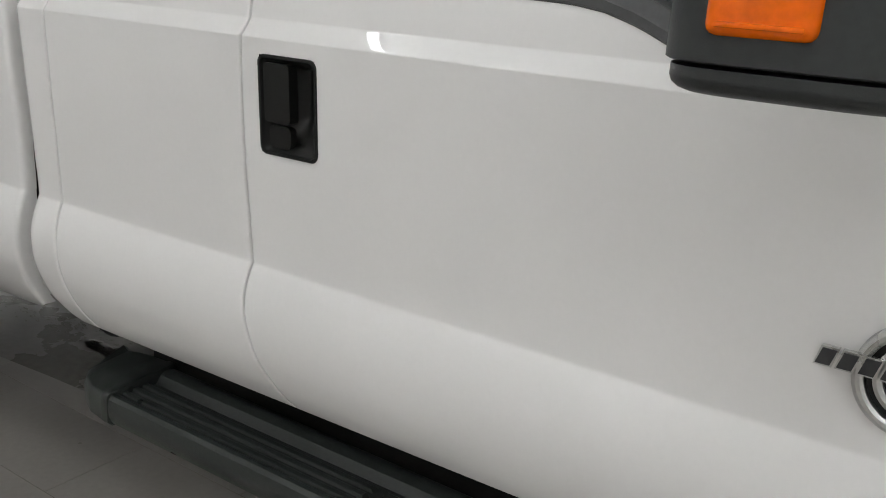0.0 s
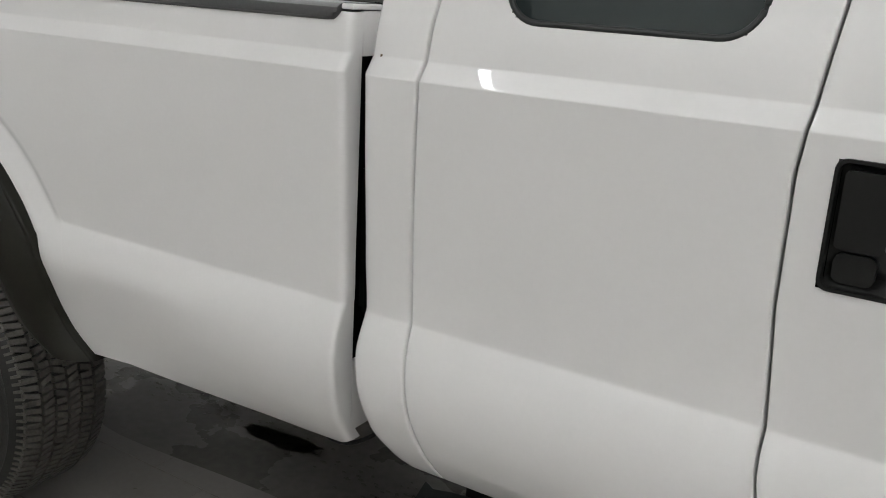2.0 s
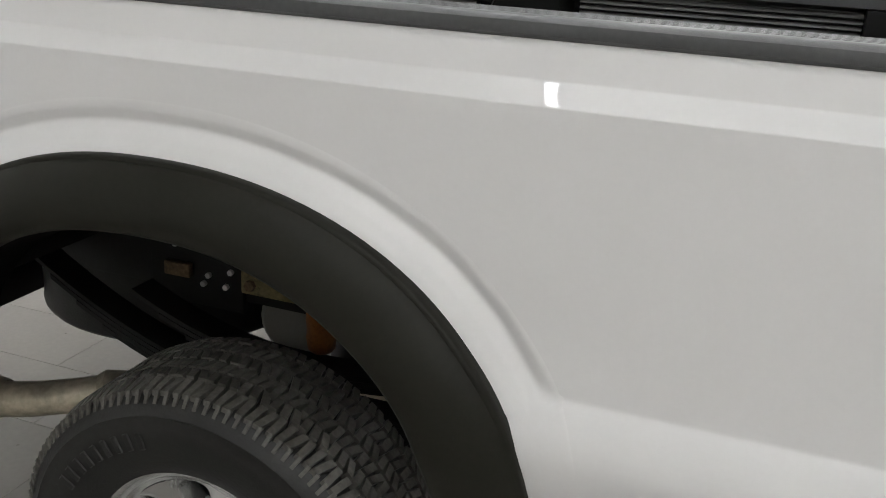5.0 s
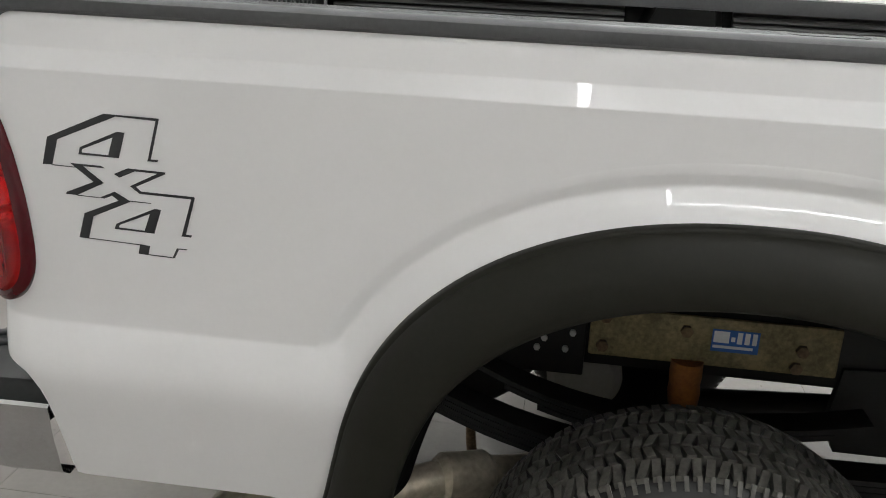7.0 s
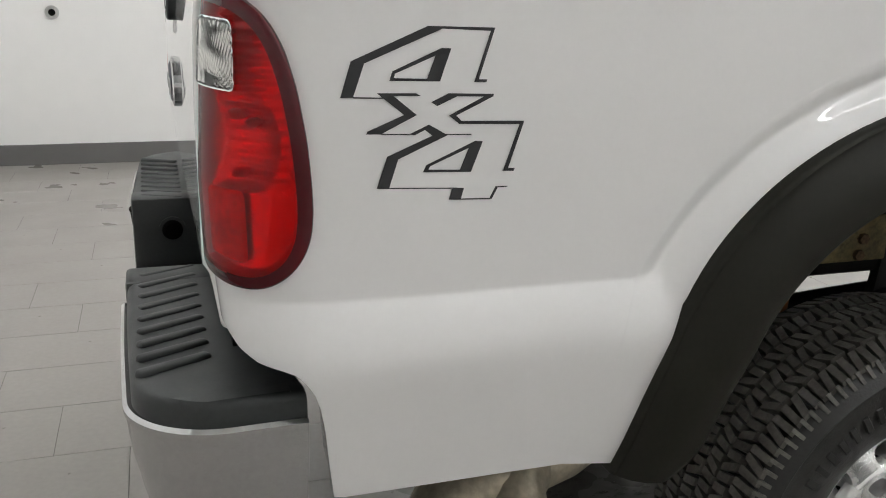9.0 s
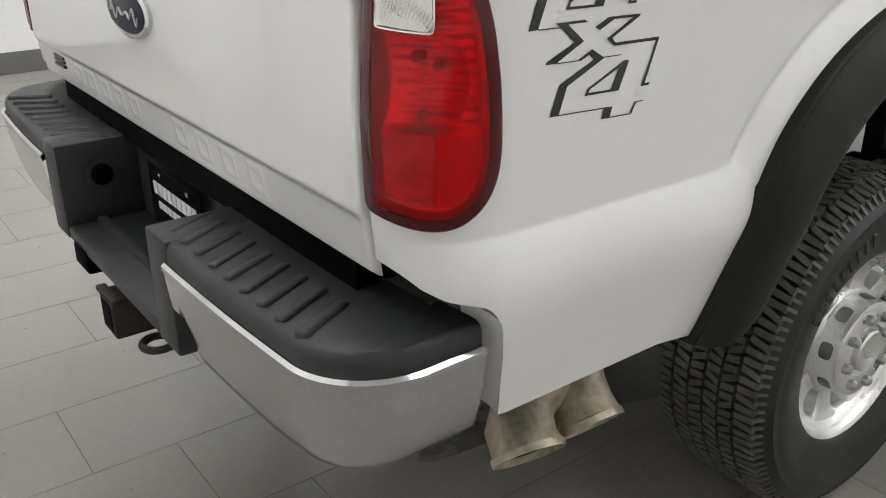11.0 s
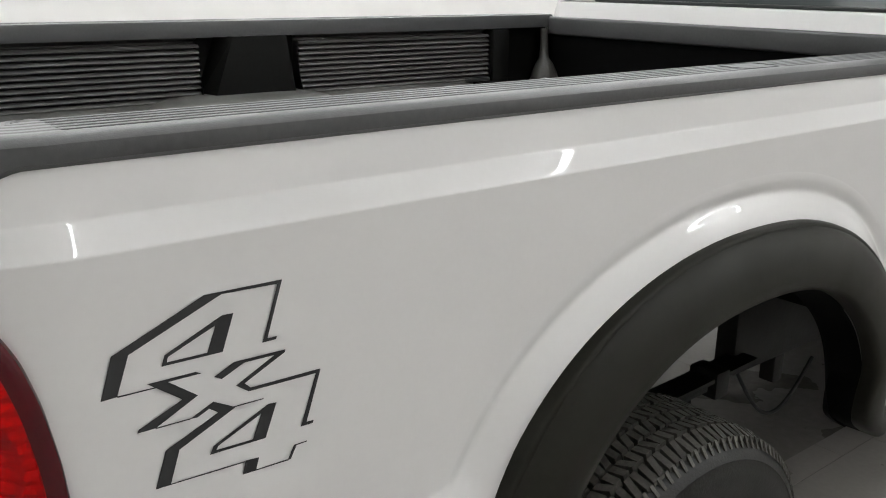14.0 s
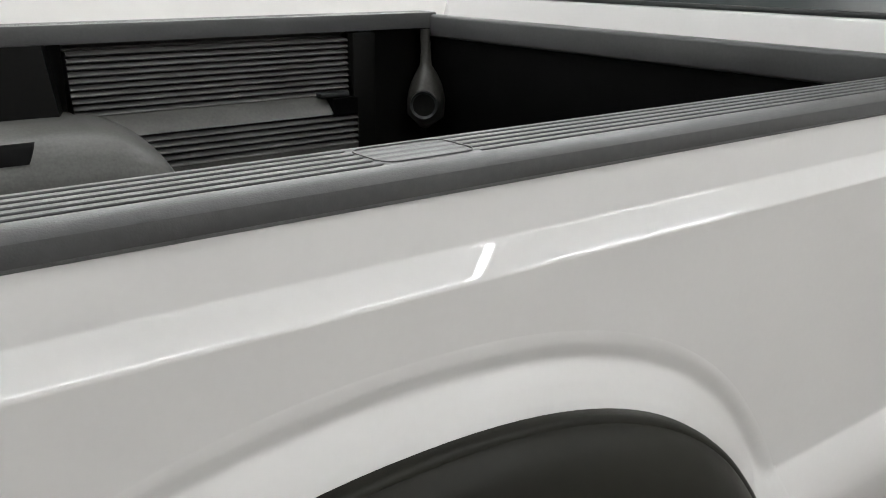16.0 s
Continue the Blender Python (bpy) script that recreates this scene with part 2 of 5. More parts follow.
ZFINE = sorted(set(ZROWS) | {round(0.86 + 0.005 * i, 3) for i in range(95)})
CX = 0.03
REAR = 0.006


FLANK_MEMO = {}
BELT = 0.0010


def flank(z):
    """Smoothed below the belt, crisp at the belt and the crease."""
    k = round(z, 4)
    if k not in FLANK_MEMO:
        w = min(0.016, 0.0032 + max(0, 0.955 - z) * 0.3) if z < 1.0 else min(0.03, 0.004 + (z - 1.0) * 0.5)
        w = min(w, BELT + max(0, 1.367 - z) * 0.5) if z > 1.2 else w
        if z > 1.415:
            w = BELT + 0.5 * (z - 1.415)
        FLANK_MEMO[k] = sum(interp(FLANK, z + w * q / 6) for q in range(-6, 7)) / 13
    return FLANK_MEMO[k]


# the bed's skin below the crease stands steeper than the cab's
BED_LOW = [(0.60, 0.068), (0.64, 0.052), (0.67, 0.0435), (0.70, 0.0365), (0.74, 0.0275), (0.78, 0.0185), (0.82, 0.0090), (0.85, 0.0020), (0.875, -0.0022), (0.892, -0.0015), (0.91, 0.0017), (0.93, 0.0080)]


def bed_flank(z, x=0.0):
    if z > 0.93:
        return flank(z)
    low = sum(interp(BED_LOW, z + 0.010 * q / 4) for q in range(-4, 5)) / 9
    w = max(sstep(0.905, 0.925, z), 0.9 * sstep(0.75, 1.40, x))
    return low * (1 - w) + flank(z) * w


SPREAD_FRONT = [(0.64, 0.110), (0.66, 0.090), (0.70, 0.050), (0.74, 0.028), (0.78, 0.016), (0.84, 0.012), (0.90, 0.010), (0.96, 0.006), (1.02, 0.0)]
SPREAD_REAR = [(0.64, 0.040), (0.66, 0.033), (0.70, 0.022), (0.74, 0.013), (0.78, 0.006), (0.82, 0.002), (0.86, 0.0)]


def spread(z, front):
    """How far the foot of the arch runs outward below the crease."""
    return sum(interp(SPREAD_FRONT if front else SPREAD_REAR, z + 0.006 * q) for q in range(-3, 4)) / 7


def arch_r(x, z, a, b, zc, n=2.2):
    if x < CX:
        a += REAR
    dx = max(0.0, abs(x - CX) - spread(z, x > CX))
    if z <= zc:
        return dx / a
    return ((dx / a) ** n + ((z - zc) / b) ** n) ** (1 / n)


# section of the arch lip: distance out from the flare, height over the panel
LIP = [(-0.01, 0.0225), (0.0, 0.0205), (0.012, 0.0158), (0.030, 0.0068), (0.049, -0.0042), (0.0530, -0.0060), (0.0575, -0.0056), (0.066, -0.0027), (0.074, -0.0004), (0.081, 0.0)]


def bulge(x, z):
    """How far the rolled arch lip stands proud of the flank."""
    e = (arch_r(x, z, 0.60, 0.51, 0.72) - 1) * 0.56
    if e > 0.10:
        return 0.0
    e = max(e, -0.002)
    lip = sum(interp(LIP, e + 0.0007 * q) for q in range(-3, 4)) / 7
    low = bed_flank(z, x) - min(lip, 0.0) * sstep(0.955, 0.985, z)
    high = bed_flank(max(z, 0.972)) - lip + 0.15 * sstep(0.935, 0.86, z)
    k = 0.008 * min(1.0, max(lip, 0.0) / 0.006)
    h = max(k - abs(low - high), 0.0)
    return bed_flank(z, x) - (min(low, high) - (h * h / (4 * k) if k > 1e-6 else 0.0))


def mirror_y(bm):
    for v in bm.verts:
        v.co.y = 2.0 - v.co.y
    return bm


truck = new("pickup_truck")
tagged(truck, "white extended-cab pickup truck parked on a tiled floor", "truck")

# ---- bed side ----
CA, CB, CN = 0.155, 0.147, 2.4
CXC = -1.04


def corner_point(u):
    """Plan of the rear corner: u 0 at the tailgate, 1 at the straight side. Point and inward normal."""
    a = u * math.pi / 2
    c, s = math.cos(a) ** (2 / CN), math.sin(a) ** (2 / CN)
    nx, ny = -(c ** (CN - 1)) / CA, -(s ** (CN - 1)) / CB
    k = math.hypot(nx, ny)
    return CXC - CA * c, CB - CB * s, -nx / k, -ny / k


REAR_LEAN = [(0.85, 0.016), (0.892, 0.012), (0.94, 0.007), (0.993, 0.002), (1.117, -0.001), (1.238, 0.006), (1.341, 0.015), (1.389, 0.022), (1.434, 0.031), (1.50, 0.040)]


def corner_inset(u, z):
    """How far the corner's skin stands in from its plan, from the tailgate seam to the straight side."""
    w = sstep(0.0, 0.9, u)
    return (1 - w) * interp(REAR_LEAN, z) + w * bed_flank(z)


def rear_cut(x, y):
    """Lower edge of the flank."""
    if x < CXC:
        base = interp([(-1.20, 0.925), (-1.175, 0.900), (-1.15, 0.888), (-1.12, 0.882), (-1.102, 0.876), (-1.090, 0.863), (-1.078, 0.842), (-1.070, 0.812), (-1.064, 0.769), (-1.059, 0.725), (-1.055, 0.689), (-1.050, 0.667)], x)
        return base
    return interp([(-1.04, 0.666), (-0.70, 0.668), (-0.60, 0.652), (0.70, 0.652), (0.85, 0.665), (1.35, 0.655), (1.44, 0.662), (1.478, 0.685)], x)


# outline of the tail lamp on the corner: share of the corner's plan, height
LAMP_CURVE = [(0.0, 0.999), (0.15, 0.993), (0.30, 0.987), (0.42, 0.9845), (0.52, 0.985), (0.60, 0.988), (0.69, 0.9965), (0.76, 1.008), (0.81, 1.021), (0.85, 1.038), (0.876, 1.060), (0.885, 1.09), (0.878, 1.13), (0.86, 1.178), (0.815, 1.24), (0.755, 1.287), (0.685, 1.315), (0.61, 1.332), (0.50, 1.345), (0.36, 1.352), (0.15, 1.357), (0.0, 1.358)]
US_M = 0.21


def smooth_loop(pts, count, rounds):
    """A closed outline with even steps and softened corners."""
    p = [(u * US_M, z) for u, z in pts]
    p.append(p[0])
    ds = [0.0]
    for a, b in zip(p, p[1:]):
        ds.append(ds[-1] + math.dist(a, b))
    out = []
    for i in range(count):
        w = ds[-1] * i / count
        out.append((interp([(d, q[0]) for d, q in zip(ds, p)], w), interp([(d, q[1]) for d, q in zip(ds, p)], w)))
    for _ in range(rounds):
        out = [tuple((out[i - 1][k] + 2 * out[i][k] + out[(i + 1) % count][k]) / 4 for k in (0, 1)) for i in range(count)]
    return out


def inward(loop, d):
    """The outline drawn in by d metres."""
    n, out = len(loop), []
    for i in range(n):
        (ax, az), (bx, bz) = loop[i - 2], loop[(i + 2) % n]
        k = math.hypot(bx - ax, bz - az)
        out.append((loop[i][0] - (bz - az) / k * d, loop[i][1] + (bx - ax) / k * d))
    for _ in range(3):
        out = [tuple((out[i - 1][k] + 2 * out[i][k] + out[(i + 1) % n][k]) / 4 for k in (0, 1)) for i in range(n)]
    return out


def in_loop(u, z, loop):
    x, hit = u * US_M, False
    for (ax, az), (bx, bz) in zip(loop, loop[1:] + loop[:1]):
        if (az > z) != (bz > z) and x < ax + (bx - ax) * (z - az) / (bz - az):
            hit = not hit
    return hit


LAMP_OUT = smooth_loop(LAMP_CURVE, 144, 3)
LAMP_IN = inward(LAMP_OUT, 0.0170)
LAMP_MID = inward(LAMP_OUT, 0.008)


def bed_side_mesh():
    cols = []
    for i in range(41):
        cols.append(("c", i / 40))
    x = CXC + 0.006
    while x < 1.455:
        cols.append(("s", x))
        x += 0.005 if -0.80 < x < 0.86 else 0.012
    for x in (1.455, 1.460, 1.464, 1.467, 1.469):
        cols.append(("s", x))
    rows = []
    for kind, v in cols:
        col = []
        for z in [q for q in ZFINE if q <= 1.472]:
            if kind == "c":
                px, py, nx, ny = corner_point(v)
                zz = max(z, rear_cut(px, py))
                d = corner_inset(v, zz)
                if zz < 0.93:
                    d = min(d, 0.03) if px < -1.088 else d
                col.append((px + nx * d, py + ny * d, zz))
            else:
                zz = max(z, rear_cut(v, 0))
                edge = max(0, v - 1.455) / 0.0145
                col.append((v, bed_flank(zz, v) - bulge(v, zz) + 0.009 * (1 - math.sqrt(max(0, 1 - edge ** 2))), zz))
        rows.append(col)
    last = rows[-1]
    rows.append([(1.4705, y + 0.006, z) for _, y, z in last])
    rows.append([(1.4700, max(0.054, y + 0.025), z) for _, y, z in last])
    rows.append([(1.455, max(0.056, y + 0.027), z) for _, y, z in last])
    b = grid(rows)
    zs = [q for q in ZFINE if q <= 1.472]
    b.faces.ensure_lookup_table()
    lamp_hole = [b.faces[i * (len(zs) - 1) + j] for i in range(40) for j in range(len(zs) - 1) if in_loop((i + 0.5) / 40, (zs[j] + zs[j + 1]) / 2, LAMP_MID)]
    bmesh.ops.delete(b, geom=lamp_hole, context="FACES")
    gone = [f for f in b.faces if arch_r(f.calc_center_median().x, f.calc_center_median().z, 0.575, 0.485, 0.72) < 1 and f.calc_center_median().y < 0.2 and abs(f.calc_center_median().x - CX) < 0.9]
    bmesh.ops.delete(b, geom=gone, context="FACES")
    bmesh.ops.remove_doubles(b, verts=b.verts, dist=0.0004)
    return b


bed = part("bed_side", bed_side_mesh(), PAINT, truck, "glossy white bed side with shoulder crease and arch lip", angle=28)
part("bed_side", mirror_y(bed_side_mesh()), PAINT, truck, "glossy white bed side", angle=28)


def corner_flange_mesh():
    """White fold that turns in behind the lower rear edge of the bed side."""
    rows = []
    for z in [0.668 + 0.011 * i for i in range(17)]:
        xe = interp([(0.667, -1.050), (0.689, -1.055), (0.725, -1.059), (0.769, -1.064), (0.812, -1.070), (0.844, -1.078)], z)
        f = bed_flank(z)
        rows.append([(xe + 0.001, f + 0.001, z), (xe + 0.0035, f + 0.006, z), (xe + 0.006, f + 0.02, z), (xe + 0.010, f + 0.11, z)])
    return grid(rows)


part("corner_flange", corner_flange_mesh(), PAINT, bed, "white folded edge", angle=60)


# ---- wheel arch flare ----
def arch_curve(a, b, zc, foot, count=72, rear=REAR):
    """Outline of the arch from the rear foot over the top to the front foot."""
    pts = []
    n = 2.2
    for i in range(13):
        t = i / 13
        z = 0.64 + (zc - 0.64) * t
        pts.append((CX - a - rear - spread(z, False) - foot * (1 - t) ** 2, z))
    for i in range(count + 1):
        th = math.pi * (1 - i / count)
        c, s = math.cos(th), math.sin(th)
        aa = a if c > 0 else a + rear
        z = zc + b * abs(s) ** (2 / n)
        pts.append((CX + math.copysign(aa * abs(c) ** (2 / n) + spread(z, c > 0), c), z))
    for i in range(12, -1, -1):
        t = i / 13
        z = 0.64 + (zc - 0.64) * t
        pts.append((CX + a + spread(z, True) + foot * (1 - t) ** 2, z))
    return pts


def flare_mesh():
    out, inn = arch_curve(0.60, 0.51, 0.72, 0.0), arch_curve(0.460, 0.40, 0.715, 0.035, rear=0.032)
    section = [(-0.020, 0.025), (-0.018, -0.008), (-0.008, -0.015), (0.004, -0.018), (0.03, -0.0205), (0.06, -0.021), (0.09, -0.027), (0.25, -0.042), (0.5, -0.055), (0.75, -0.060), (0.92, -0.058), (0.98, -0.052), (1.0, -0.042), (1.006, -0.02)]
    rows = []
    for (ox, oz), (ix, iz) in zip(out, inn):
        row = []
        for w, y in section:
            x, z = ox + (ix - ox) * w, oz + (iz - oz) * w
            tuck = max(0, bed_flank(z)) * sstep(0.93, 0.80, z)
            row.append((x, y + 0.008 + tuck * 0.9 - 0.010 * sstep(0.86, 1.0, z) * (1 - 0.7 * min(1, max(0, w))), z))
        rows.append(row)
    return grid(rows)


def arch_liner_mesh():
    inn = arch_curve(0.459, 0.399, 0.715, 0.035, rear=0.032)
    rows = []
    for x, z in inn:
        tuck = max(0, bed_flank(z)) * 0.9 * sstep(0.93, 0.80, z)
        ox, oz = (CX - x) * 0.035, (0.8 - z) * 0.035
        rows.append([(x, -0.012 + tuck, z), (x + ox * 0.4, 0.05 + tuck, z + oz * 0.4), (x + ox, 0.062 if x > CX else 0.085, z + oz), (x - ox, 0.075 if x > CX else 0.10, z - oz)])
    return grid(rows)


def arch_lip_mesh():
    """Rolled white lip that runs round the arch above the flare."""
    out = arch_curve(0.60, 0.51, 0.72, 0.0, count=200)
    pts = [p for p in out if p[1] > 0.80]
    rows = []
    for i, (x, z) in enumerate(pts):
        (xa, za), (xb, zb) = pts[max(i - 1, 0)], pts[min(i + 1, len(pts) - 1)]
        d = math.hypot(xb - xa, zb - za)
        nx, nz = -(zb - za) / d, (xb - xa) / d
        row = []
        for k in range(32):
            e = 0.088 - 0.0029 * k
            px, pz = x + nx * e, z + nz * e
            row.append((px, bed_flank(pz) - bulge(px, pz) - 0.0008 * sstep(0.088, 0.080, e) * sstep(0.80, 0.86, z) + 0.0005, pz))
        rows.append(row)
    return grid(rows)


part("arch_lip", arch_lip_mesh(), PAINT, truck, "rolled white wheel arch lip", angle=60)
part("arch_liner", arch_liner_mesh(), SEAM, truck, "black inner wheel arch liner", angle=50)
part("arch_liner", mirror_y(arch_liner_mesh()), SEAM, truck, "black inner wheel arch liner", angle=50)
part("wheel_arch_flare", flare_mesh(), FLARE, truck, "wide matte black plastic wheel arch flare", angle=50)
part("wheel_arch_flare", mirror_y(flare_mesh()), FLARE, truck, "wide matte black plastic wheel arch flare", angle=50)

# ---- cab: doors, pillars, fender ----
SEAM_F = [(0.66, 2.325), (0.69, 2.300), (0.715, 2.281), (0.745, 2.262), (0.79, 2.238), (0.86, 2.214), (0.90, 2.205), (0.93, 2.203), (0.965, 2.203), (1.14, 2.189), (1.32, 2.188), (1.38, 2.194), (1.43, 2.199), (1.56, 2.212)]
SEAM_R = [(0.66 + 0.02 * i, sum(c * (0.02 * i - 0.44) ** k for k, c in enumerate((1.61032, -0.00728, 0.14268, -0.26188, 0.61459)))) for i in range(46)]
CAB_EDGE = [(0.66, 1.585), (0.685, 1.556), (0.741, 1.522), (0.823, 1.503), (0.895, 1.495), (0.949, 1.498), (1.05, 1.4925), (1.24, 1.490), (1.38, 1.492), (1.5, 1.501), (1.56, 1.507)]
CAB_R = [(z, x + 0.05) for z, x in CAB_EDGE]
DOOR_FRONT = [(0.66, 3.36), (1.56, 3.40)]


def cab_bottom(x):
    return interp([(1.5, 0.672), (2.2, 0.690), (2.9, 0.708), (3.4, 0.715)], x)


def panel_mesh(left, right, gap_l, gap_r, top, cut=None, n=60):
    """A body panel between two seams that follow the flank, with rolled edges."""
    rows = []
    us = [0, 0.0, 0.0012, 0.003, 0.007, 0.014] + [0.014 + (1 - 0.028) * i / n for i in range(1, n)] + [1 - 0.014, 1 - 0.007, 1 - 0.003, 1 - 0.0012, 1.0, 1.0]
    zs = [q for q in ZROWS if q < top] + [top]
    last = len(us) - 1
    for k, u in enumerate(us):
        col = []
        for z in zs:
            xl, xr = interp(left, z) + gap_l, interp(right, z) - gap_r
            w = xr - xl
            x = xl + w * u
            d = min(u, 1 - u) * w
            zz = max(z, cab_bottom(x))
            roll = 0.0035 * (1 - math.sqrt(max(0, 1 - (1 - min(d / 0.0035, 1)) ** 2)))
            y = flank(zz) + roll
            if k in (0, last):
                y += 0.03
            col.append((x, y, zz))
        rows.append(col)
    b = grid(rows)
    if cut:
        gone = [f for f in b.faces if cut(f.calc_center_median().x, f.calc_center_median().z)]
        bmesh.ops.delete(b, geom=gone, context="FACES")
    bmesh.ops.remove_doubles(b, verts=b.verts, dist=0.0003)
    return b


def rear_window_cut(x, z):
    r = 0.055
    if not (z > 1.474 and 1.745 < x < 2.118):
        return False
    cx = 1.745 + r if x < 1.745 + r else (2.118 - r if x > 2.118 - r else x)
    return z > 1.474 + r or math.hypot(x - cx, z - 1.474 - r) < r


def front_window_cut(x, z):
    line = interp([(2.30, 1.482), (2.75, 1.480), (2.80, 1.478), (2.85, 1.471), (2.90, 1.456), (2.96, 1.430), (3.02, 1.398)], x)
    if 2.238 < x < 2.362 and 1.182 < z < 1.346:
        return True
    return z > line and 2.32 < x < 2.965


def cab_corner_mesh():
    """Panel from the door seam back to the rear edge, which turns in towards the bed."""
    zs = [q for q in ZROWS if q < 1.56] + [1.56]
    rows = []
    for k in range(-1, 31):
        row = []
        for z in zs:
            xr, xs = interp(CAB_R, z), interp(SEAM_R, z) - 0.0022
            if k <= 12:
                a = (12 - max(k, 0)) / 12 * math.pi / 2
                x, dy = xr - 0.039 * math.sin(a), 0.022 * (1 - math.cos(a)) + (0.03 if k < 0 else 0)
            else:
                t = min((k - 12) / 13, 1)
                x, dy = xr + (xs - 0.004 - xr) * t, 0.0
                if k > 25:
                    q = (k - 25) / 4
                    x, dy = xs - 0.004 * max(0, 1 - q), 0.0035 * min(q, 1) ** 2 + (0.03 if k == 30 else 0)
            zz = max(z, cab_bottom(x))
            row.append((x, flank(zz) + dy, zz))
        rows.append(row)
    b = grid(rows)
    bmesh.ops.remove_doubles(b, verts=b.verts, dist=0.0003)
    return b


cab_corner = part("cab_corner", cab_corner_mesh(), PAINT, truck, "white cab corner panel with a rounded rear edge", angle=50)
part("paint_chip", box(1.531, 1.535, 0.0225, 0.026, 1.404, 1.409), RUST, cab_corner)
rear_door = part("rear_door", panel_mesh(SEAM_R, SEAM_F, 0.0022, 0.0022, 1.56, rear_window_cut, n=70), PAINT, truck, "closed white rear access door")
front_door = part("front_door", panel_mesh(SEAM_F, DOOR_FRONT, 0.0022, 0.004, 1.56, front_window_cut, n=130), PAINT, truck, "closed white front door")
part("front_fender", panel_mesh(DOOR_FRONT, [(0.66, 4.25), (1.56, 4.15)], 0.004, 0.0, 1.40, lambda x, z: (x - 4.02) ** 2 + (z - 0.42) ** 2 < 0.52 ** 2, n=60), PAINT, truck, "white front fender")
for nm, l, r, top in (("cab_corner", CAB_R, SEAM_R, 1.56), ("rear_door", SEAM_R, SEAM_F, 1.56), ("front_door", SEAM_F, DOOR_FRONT, 1.56), ("front_fender", DOOR_FRONT, [(0.66, 4.25), (1.56, 4.15)], 1.40)):
    part(nm, mirror_y(panel_mesh(l, r, 0.003, 0.003, top, n=20)), PAINT, truck, "white body panel")

# dark structure behind the seams, floor and firewall
part("cab_frame", box(1.60, 3.38, 0.09, 1.91, 0.72, 1.42), SEAM, truck)
part("cab_rear_panel", box(1.535, 1.60, 0.07, 1.93, 0.72, 1.535, 0.010), PAINT, truck, "white rear cab wall behind the bed")
part("engine_bay", box(3.38, 4.30, 0.12, 1.88, 0.60, 1.30), SEAM, truck)
part("hood", box(3.36, 4.38, 0.08, 1.92, 1.30, 1.44, 0.05, 3), PAINT, truck, "white hood")
part("grille", box(4.30, 4.40, 0.30, 1.70, 0.80, 1.28, 0.03), CHROME, truck, "chrome grille")
part("front_bumper", box(4.28, 4.52, 0.06, 1.94, 0.56, 0.80, 0.05, 3), CHROME, truck, "chrome front bumper")
for s in (0, 1):
    h = box(4.24, 4.36, 0.06, 0.30, 0.92, 1.26, 0.03)
    part("headlight", mirror_y(h) if s else h, LAMP_SILVER, truck, "clear headlight")
    for x0, x1, x2, x3 in ((1.56, 1.70, 1.66, 1.76), (2.14, 2.26, 2.16, 2.26), (3.20, 3.34, 2.66, 2.78)):
        q = [(x0, 0.055, 1.55), (x1, 0.055, 1.55), (x3, 0.21, 1.98), (x2, 0.21, 1.98)]
        p = [(a, b + 0.05, c) for a, b, c in q]
        g = grid([q + q[:1], p + p[:1]])
        part("pillar", mirror_y(g) if s else g, PAINT, truck, "white window pillar")
part("roof", box(1.62, 2.80, 0.18, 1.82, 1.95, 2.02, 0.03, 3), PAINT, truck, "white cab roof")


def pane(name, pts, parent):
    b = bmesh.new()
    a = [b.verts.new(p) for p in pts]
    n = (Vector(pts[1]) - Vector(pts[0])).cross(Vector(pts[2]) - Vector(pts[0])).normalized() * 0.004
    c = [b.verts.new(Vector(p) + n) for p in pts]
    b.faces.new(a)
    b.faces.new(c)
    for i in range(len(pts)):
        b.faces.new((a[i], a[(i + 1) % len(pts)], c[(i + 1) % len(pts)], c[i]))
    return part(name, b, GLASS, parent, "dark tinted glass", smooth=False)


for s in (0, 1):
    f = (lambda p: (p[0], 2 - p[1], p[2])) if s else (lambda p: p)
    pane("side_window", [f(p) for p in ((1.72, 0.062, 1.455), (2.14, 0.062, 1.455), (2.14, 0.21, 1.96), (1.76, 0.21, 1.96))], truck)
    pane("side_window", [f(p) for p in ((2.26, 0.062, 1.455), (3.30, 0.062, 1.36), (2.76, 0.21, 1.96), (2.26, 0.21, 1.96))], truck)
pane("rear_window", [(1.565, 0.30, 1.53), (1.565, 1.72, 1.53), (1.68, 1.62, 1.94), (1.68, 0.40, 1.94)], truck)
pane("windshield", [(3.36, 0.15, 1.42), (3.36, 1.85, 1.42), (2.80, 1.75, 1.96), (2.80, 0.25, 1.96)], truck)
part("cab_rear_upper", box(1.548, 1.60, 0.10, 0.32, 1.535, 1.95, 0.012), PAINT, truck)
part("cab_rear_upper", box(1.548, 1.60, 1.72, 1.90, 1.535, 1.95, 0.012), PAINT, truck)
part("window_seal", box(1.548, 1.566, 0.28, 1.74, 1.536, 1.548, 0.004), PLASTIC, truck)
for y in (0.55, 1.45):
    part("seat", box(2.35, 2.85, y - 0.26, y + 0.26, 1.42, 1.75, 0.06, 3), SEATM, truck, "dark cloth front seat")

# ---- bed: tailgate, rails, liner ----
EMBOSS = (1.49, 1.39, 1.29, 1.19, 1.09, 0.83, 0.72, 0.61, 0.50)


def gate_edge(z):
    """y of the tailgate's side edge."""
    return 0.153 - 0.019 * sstep(1.24, 1.44, z)


